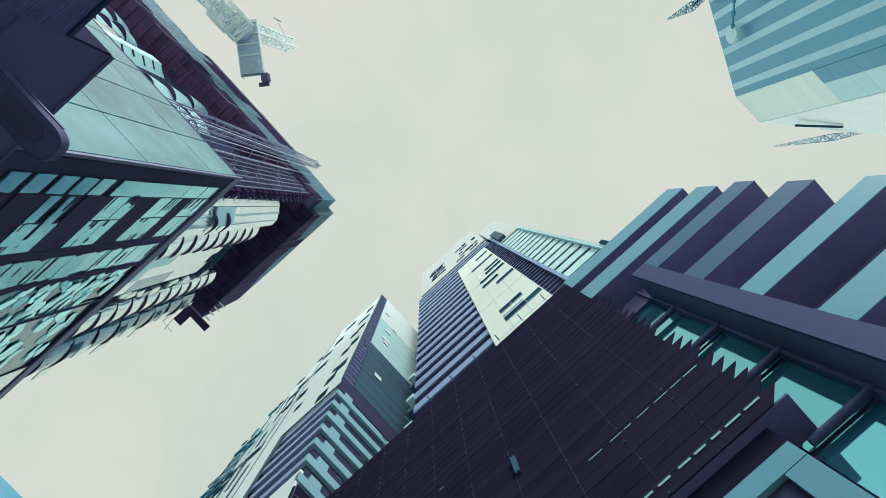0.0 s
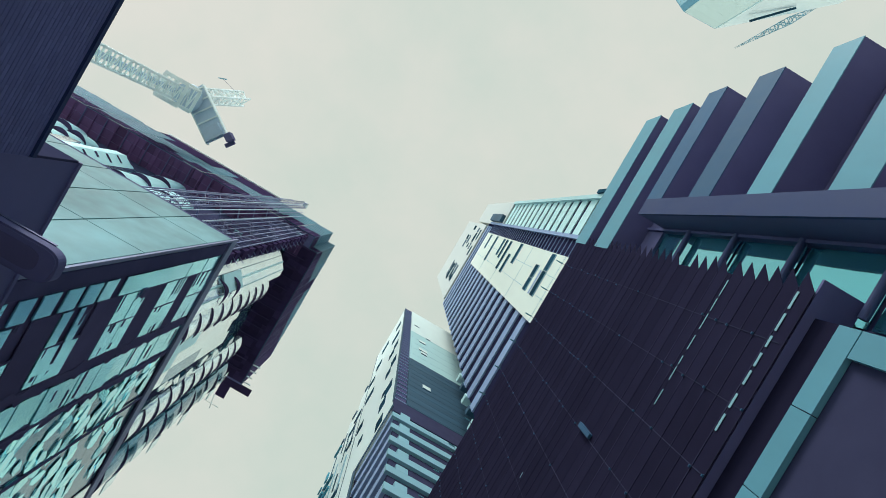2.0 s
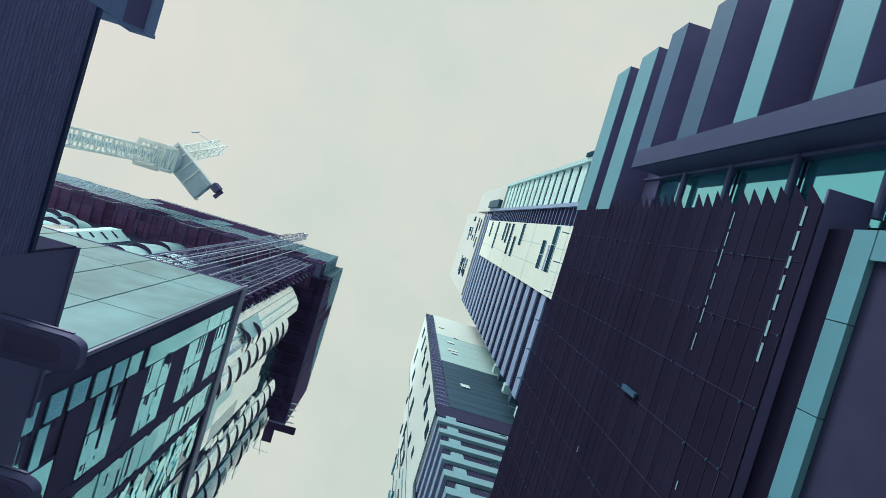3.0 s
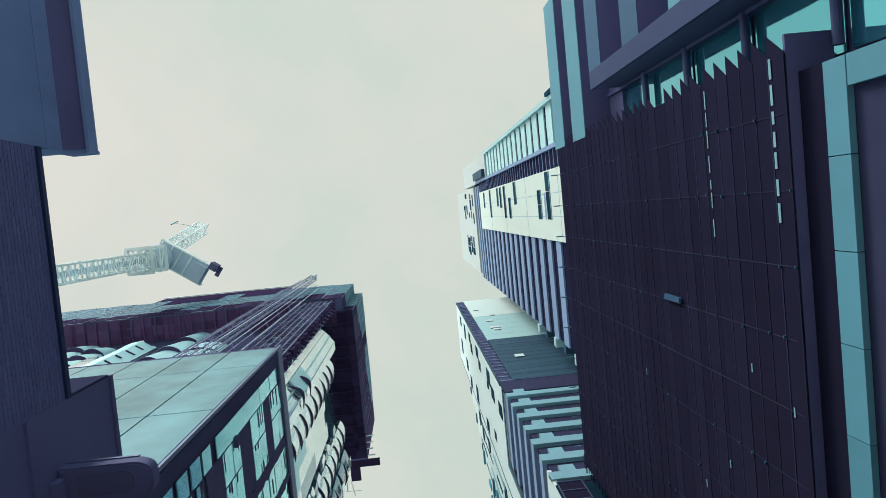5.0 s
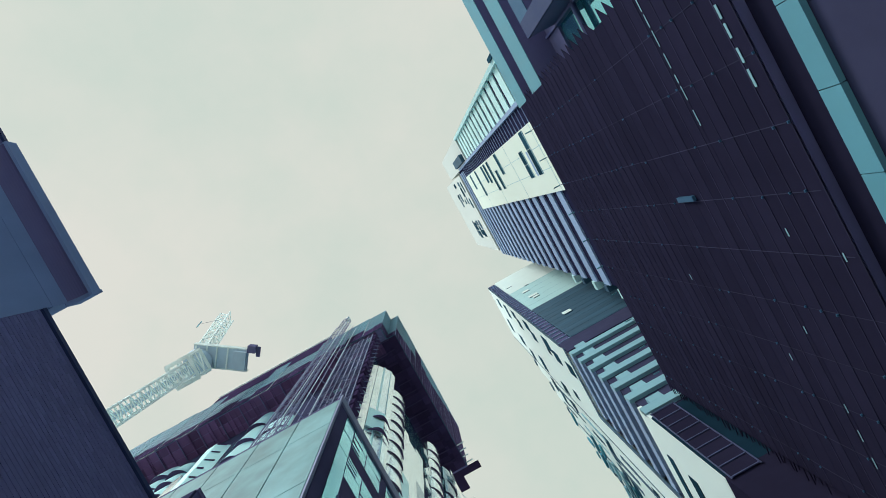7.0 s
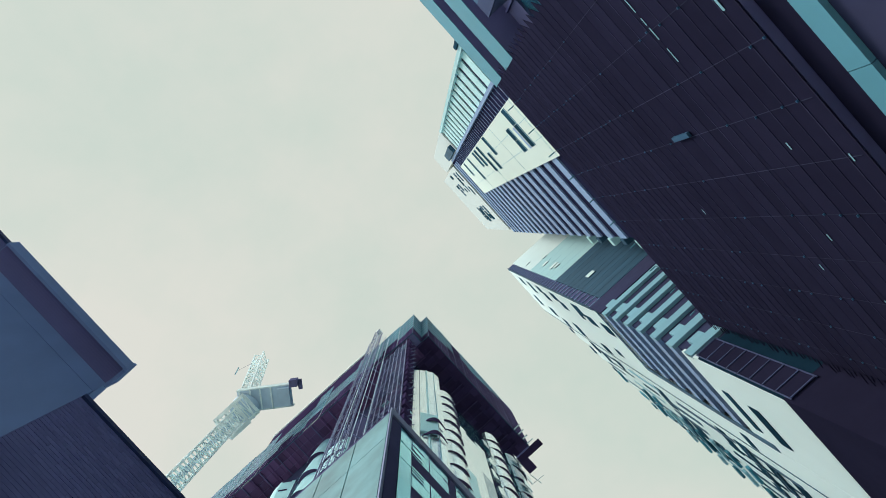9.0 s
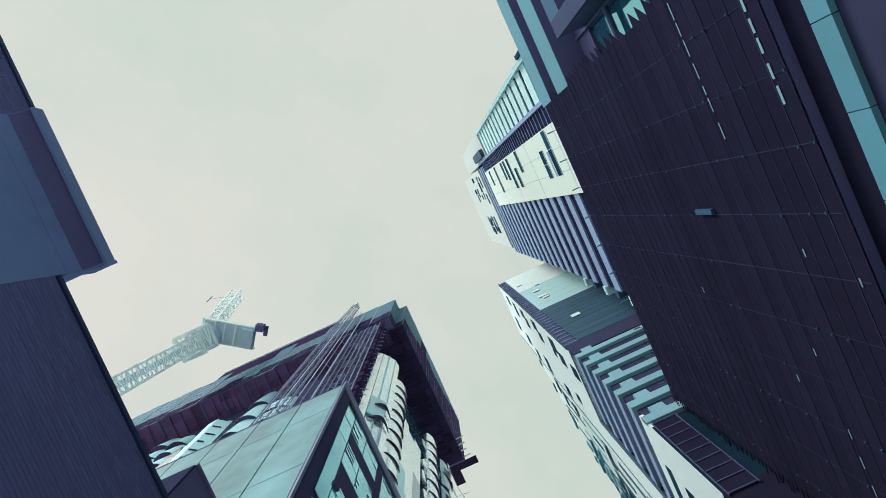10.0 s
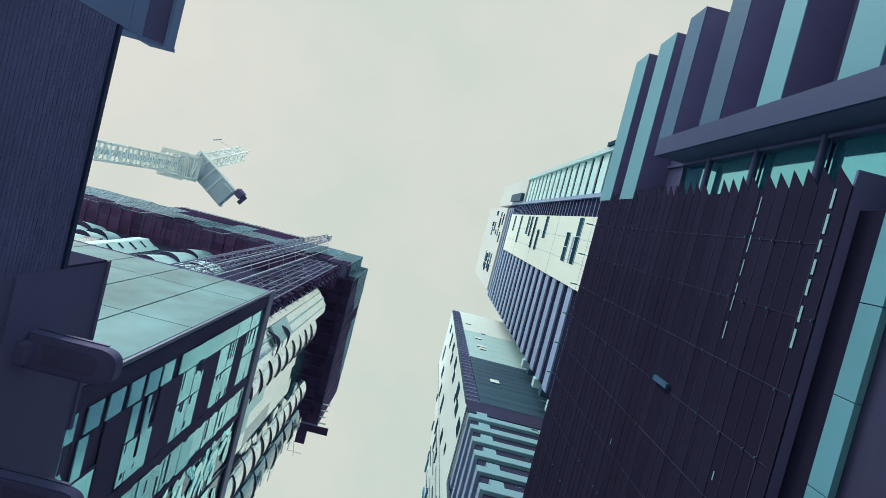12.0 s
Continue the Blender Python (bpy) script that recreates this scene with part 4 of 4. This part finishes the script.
for k in range(26):
    z = 32 + 2.1 * k + E
    if z > 84:
        break
    for j in range(3):
        part("ledger", bar(bmesh.new(), (-13.4, 8.6 + 0.6 * j, z), (-9.4, 8.6 + 0.6 * j, z), 0.06), SCAFF, scaf)
        part("guard_rail", bar(bmesh.new(), (-13.4, 8.6 + 0.6 * j, z + 1.0), (-9.4, 8.6 + 0.6 * j, z + 1.0), 0.04), SCAFF, scaf)
    for i in range(4):
        part("transom", bar(bmesh.new(), (-13.0 + 1.15 * i, 8.5, z - 0.06), (-13.0 + 1.15 * i, 9.95, z - 0.06), 0.05), SCAFF, scaf)
    part("stair_flight", bar(bmesh.new(), (-12.6, 8.9 + 0.6 * (k % 2), z), (-10.0, 8.9 + 0.6 * (k % 2), z + 2.0), 0.5, 0.1), PLUM if k % 3 else RED, scaf)
    part("platform", blocks((-13.2, -12.2, 8.7, 9.8, z - 0.08, z)), PLUM if k % 2 else RED, scaf)
    part("brace", bar(bmesh.new(), (-13.0 + 1.15 * (k % 3), 8.58, z), (-11.85 + 1.15 * (k % 3), 8.58, z + 2.1), 0.05), SCAFF, scaf)
    tall = rng.uniform(0.9, 1.5)
    part("toe_board", blocks((-9.5 - rng.uniform(0, 0.2), -9.15, 8.7, 9.5, z - 0.1, z + tall)), BOARDING, scaf)
    part("board_arm", bar(bmesh.new(), (-9.6, 8.75, z + tall), (-8.7, 9.3, z + tall), 0.05), SCAFF, scaf)
    # loose planks, crates and sheets left on the lifts
    for j in range(4):
        x, y = rng.uniform(-13.0, -10.2), rng.choice((8.7, 9.2, 9.7))
        part("loose_board", blocks((x, x + rng.uniform(0.15, 0.7), y, y + rng.uniform(0.1, 0.3), z + 0.01, z + rng.uniform(0.1, 0.5))), rng.choice((BOARDING, RED, PALE, SCAFF)), scaf)
    part("cross_brace", bar(bmesh.new(), (-10.1 - 0.58 * (k % 4), 8.57, z), (-11.26 - 0.58 * (k % 4), 8.57, z + 2.1), 0.045), SCAFF, scaf)

# ---- tower crane ----
crane = thing("tower_crane", "pale lattice tower crane with a grey counterweight and dark cab", "crane")
CX, CY = -32.6, 2.35
TIE = mesh_of("mast_tie", bar(bmesh.new(), (-0.85, -0.85, 0), (0.85, -0.85, 0), 0.11), CRANE)
RISING = mesh_of("mast_brace", bar(bmesh.new(), (-0.85, -0.85, 0), (0.85, -0.85, 1.25), 0.11), CRANE)
FALLING = mesh_of("mast_brace", bar(bmesh.new(), (0.85, -0.85, 0), (-0.85, -0.85, 1.25), 0.11), CRANE)
for i in range(4):
    sx, sy = ((-1, -1), (1, -1), (1, 1), (-1, 1))[i]
    part("mast_leg", bar(bmesh.new(), (CX + 0.85 * sx, CY + 0.85 * sy, 0), (CX + 0.85 * sx, CY + 0.85 * sy, 90.0 + E - 1.6), 0.2), CRANE, crane)
    for k in range(72):
        m = pose(CX, CY, 1.25 * k + E - 1.6, 0, 0, 90 * i)
        if k > 24:
            again("mast_tie", TIE, crane, m)
            again("mast_brace", RISING if k % 2 else FALLING, crane, m)
# grey core added in place of the mast's inner far sides
part("mast_core", blocks((CX - 0.3, CX + 0.3, CY - 0.3, CY + 0.3, 0, 92 + E)), CRANE_GREY, crane)
ring = [(CX - 1.3, CY - 1.3), (CX + 1.3, CY - 1.3), (CX + 1.3, CY + 1.3), (CX - 1.3, CY + 1.3)]
for i in range(4):
    (xa, ya), (xb, yb) = ring[i], ring[(i + 1) % 4]
    part("cage_post", bar(bmesh.new(), (xa, ya, 86.8 + E), (xa, ya, 91.6 + E), 0.2), CRANE, crane)
    for k in range(3):
        z = 86.8 + 1.6 * k + E
        part("cage_beam", bar(bmesh.new(), (xa, ya, z), (xb, yb, z), 0.13), CRANE, crane)
        a, b = ((xa, ya), (xb, yb)) if k % 2 else ((xb, yb), (xa, ya))
        part("cage_brace", bar(bmesh.new(), (*a, z), (*b, z + 1.6), 0.13), CRANE, crane)
for z in (86.6, 91.4):
    for s in (-1, 1):
        part("cage_platform", blocks((CX - 1.6, CX + 1.6, CY + s * 1.5 - 0.17, CY + s * 1.5 + 0.17, z + E, z + 0.15 + E)), CRANE, crane)
        part("cage_platform", blocks((CX + s * 1.5 - 0.2, CX + s * 1.5 + 0.2, CY - 1.34, CY + 1.34, z + E, z + 0.15 + E)), CRANE, crane)
bm = bmesh.new()
bmesh.ops.create_cone(bm, cap_ends=True, segments=24, radius1=1.6, radius2=1.8, depth=1.4, matrix=Matrix.Translation((CX, CY, 92.5 + E)))
part("slewing_ring", bm, CRANE_GREY, crane)
# the upper works, turned half towards the street
up = pose(CX + 0.6, CY - 0.6, 93.2 + E, 0, 0, 35)
bm = bmesh.new()
bmesh.ops.create_cube(bm, size=1, matrix=up @ Matrix.Translation((2.5, 0, 0.4)) @ Matrix.Diagonal((7.0, 2.7, 0.5, 1)))
counter = part("counter_jib", bm, CRANE_GREY, crane)
bm = bmesh.new()
for s in (-1, 1):
    bmesh.ops.create_cube(bm, size=1, matrix=up @ Matrix.Translation((2.5, s * 1.42, 0.7)) @ Matrix.Diagonal((7.1, 0.14, 1.2, 1)))
part("counter_jib_rail", bm, CRANE, counter)
bm = bmesh.new()
bmesh.ops.create_cube(bm, size=1, matrix=up @ Matrix.Translation((5.1, 0, -0.25)) @ Matrix.Diagonal((1.6, 2.3, 0.9, 1)))
part("counterweight", bm, CRANE_GREY, counter)
for s in (-0.7, 0.7, 2.0, 3.4):
    bm = bmesh.new()
    bmesh.ops.create_cube(bm, size=1, matrix=up @ Matrix.Translation((s, 0, 0.1)) @ Matrix.Diagonal((0.18, 2.68, 0.25, 1)))
    part("cross_beam", bm, CRANE, counter)
bm = bmesh.new()
bmesh.ops.create_cube(bm, size=1, matrix=up @ Matrix.Translation((6.5, -1.6, 0.2)) @ Matrix.Diagonal((1.0, 0.9, 1.6, 1)))
bmesh.ops.create_cube(bm, size=1, matrix=up @ Matrix.Translation((7.2, -1.2, 0.7)) @ Matrix.Diagonal((0.5, 1.3, 0.4, 1)))
part("winch", bm, BLACK, counter, "small black winch")
bm = lattice(bmesh.new(), 1.5, 17.0, 9, 0.2, 0.13)
jib = Matrix.Translation((CX + 0.2, CY - 0.5, 93.8 + E)) @ (Vector((1.2, -4.1, 22))).to_track_quat("Z", "Y").to_matrix().to_4x4()
for v in bm.verts:
    v.co = jib @ v.co
part("jib", bm, CRANE, crane)
part("a_frame", bar(bar(bmesh.new(), up @ Vector((1, 1, 0.6)), up @ Vector((3.2, 0, 7)), 0.25), up @ Vector((5.5, 0, 0.6)), up @ Vector((3.2, 0, 7)), 0.2), CRANE, crane)
part("pendant_hook", bar(bmesh.new(), (-33.2, -1.9, 101 + E), (-32.2, -2.3, 101.3 + E), 0.14), PALE, crane)
part("pendant_rope", bar(bmesh.new(), (-32.7, -2.1, 101.2 + E), jib @ Vector((0, 0, 16.5)), 0.03), STEEL, crane)

# ---- far towers ----
far = thing("glass_tower", "distant blue glass tower with pale upright ribs", "building")
A, B, C, L = Vector((25.3, -59.8, 0)), Vector((32.3, -60.1, 0)), Vector((51, -77, 0)), Vector((-20, -80.5, 0))
bm = bmesh.new()
prism(bm, [(p.x, p.y) for p in (A, B, C)] + [(40, -120), (-20, -110), (L.x, L.y)], 0, 140 + E, "z")
part("body", bm, GLASS_FAR, far)
side = (L - A).normalized()
out = Vector((-side.y, side.x, 0))
out = out if out.y > 0 else -out
for k in range(14):
    p = A + side * (1.8 + 3.5 * k)
    rib = [p - side * 0.6, p + side * 0.6, p + side * 0.6 + out * 0.07, p - side * 0.6 + out * 0.07]
    part("rib", prism(bmesh.new(), [(q.x, q.y) for q in rib], 0, 139.6 + E, "z"), RIB, far)
for a, b, nrm in ((A, B, Vector((0.04, 1, 0))), (B, C, Vector((0.67, 0.74, 0)))):
    d = (b - a).normalized()
    for k in range(24):
        z = 139.5 - 3.4 * (k + 1) + E
        m = (a + b) / 2 + nrm * 0.12
        lo, hi = Vector((a.x, a.y, z + 1.6)) + d * 0.1 + nrm * 0.1, Vector((b.x, b.y, z + 1.6)) - d * 0.1 + nrm * 0.1
        # sky reflection on this face is put in as paler glass panels
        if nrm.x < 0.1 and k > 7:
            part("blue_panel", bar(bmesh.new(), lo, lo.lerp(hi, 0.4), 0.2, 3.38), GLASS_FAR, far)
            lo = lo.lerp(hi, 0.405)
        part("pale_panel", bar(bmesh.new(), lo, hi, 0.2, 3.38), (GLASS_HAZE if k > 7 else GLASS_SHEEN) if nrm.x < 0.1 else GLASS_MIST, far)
gon = thing("round_gondola", "pale round disc hanging on a chain before the glass tower", "gondola")
gp = Vector((14.7, -62.8, 131 + E))
bm = bmesh.new()
away = gp.normalized()
across = away.cross(Vector((-0.62, 0.02, -1.05))).normalized()
bmesh.ops.create_cone(bm, cap_ends=True, segments=28, radius1=1.7, radius2=1.7, depth=0.45, matrix=Matrix.Translation(gp) @ (away * 0.55 + across * 0.83).to_track_quat("Z", "Y").to_matrix().to_4x4())
part("disc", bm, MINT, gon)
bm = bmesh.new()
for k in range(22):
    q = gp + Vector((-0.62, 0.02, -1.05)) * (k + 1.6)
    bar(bm, q, q + Vector((-0.55, 0.02, -0.95)), 0.28 if k % 3 else 0.5)
part("chain", bm, MESH, gon)
for base, tip, w in (((48.2, -74.9, 141), (38.1, -59.5, 141), 0.8), ((7.1, -67.7, 140.5), (5.1, -59.8, 141), 1.0)):
    rc = thing("roof_crane", "slim lattice maintenance crane on a tower roof", "crane", group="roof cranes")
    base, tip = Vector(base) + Vector((0, 0, E)), Vector(tip) + Vector((0, 0, E))
    bm = lattice(bmesh.new(), w, (tip - base).length, 12, 0.16, 0.1)
    tm = Matrix.Translation(base) @ (tip - base).to_track_quat("Z", "Y").to_matrix().to_4x4()
    length = (tip - base).length
    for v in bm.verts:
        # slim at both ends, deepest a third of the way along
        u = v.co.z / length
        slim = 0.25 + 1.5 * min(u / 0.35, (1 - u) / 0.65)
        v.co = tm @ Vector((v.co.x * slim, v.co.y * slim, v.co.z))
    part("arm", bm, PALE, rc)
    if base.x > 20:
        part("gantry", bar(bmesh.new(), Vector((35.6, -61.5, 132.5 + E)), Vector((41.8, -68.0, 132.5 + E)), 0.4), SLOT, rc)
    else:
        part("post", bar(bmesh.new(), Vector((6.5, -71, 140.05 + E)), base.lerp(tip, 0.35), 0.5), SLOT, rc)
block = thing("office_block", "blue glass office block closing the end of the street", "building")
part("body", blocks((-45, -2, 60.2, 80, 0, 86 + E)), GLASS_FAR, block)
for k in range(24):
    part("floor_band", blocks((-45, -2, 60, 60.2, 86 - 3.5 * (k + 1) + E, 86.5 - 3.5 * (k + 1) + E)), CYAN, block)

# ---- low brick houses on both sides of the rendered one, brick by brick at the top ----
BR = mesh_of("brick", blocks((-0.06, 0.0, 0.0, 0.23, 0.0, 0.072)), BRICK)


def brick_house(y0, y1, top, courses, single, label):
    """A brick wall with a coping; the highest courses are single bricks, the rest is joined."""
    house = thing("brick_house", label, "building")
    part("wall", blocks((-16, -5.005, y0 - 0.01, y1 + 0.01, 0, top + E)), MORTAR, house)
    part("coping", blocks((-5.4, -4.96, y0, y1, top + E, top + 0.1 + E)), PURPLE, house)
    rest = bmesh.new()
    rng = random.Random(5)
    for c in range(courses):
        z = top + E - 0.086 * (c + 1)
        y = y0 - (0.12 if c % 2 else 0)
        while y < y1 - 0.03:
            a, b = max(y, y0), min(y + 0.23, y1)
            dx = rng.uniform(-0.002, 0.003)
            if b - a > 0.2 and c < single:
                again("brick", BR, house, pose(-5.0 + dx, a, z, 0, 0, rng.uniform(-0.6, 0.6)))
            elif b - a > 0.04:
                box(rest, -5.05, -5.0 + dx, a, b, z, z + 0.072)
            y += 0.24
    tagged(part("brickwork", rest, BRICK, house), kind="stuff")


brick_house(-1.42, 2.08, 10.0, 110, 20, "low dark painted brick house with a plain coping")
brick_house(-9.0, -3.96, 11.6, 120, 12, "taller dark brick house beyond the rendered cornice")
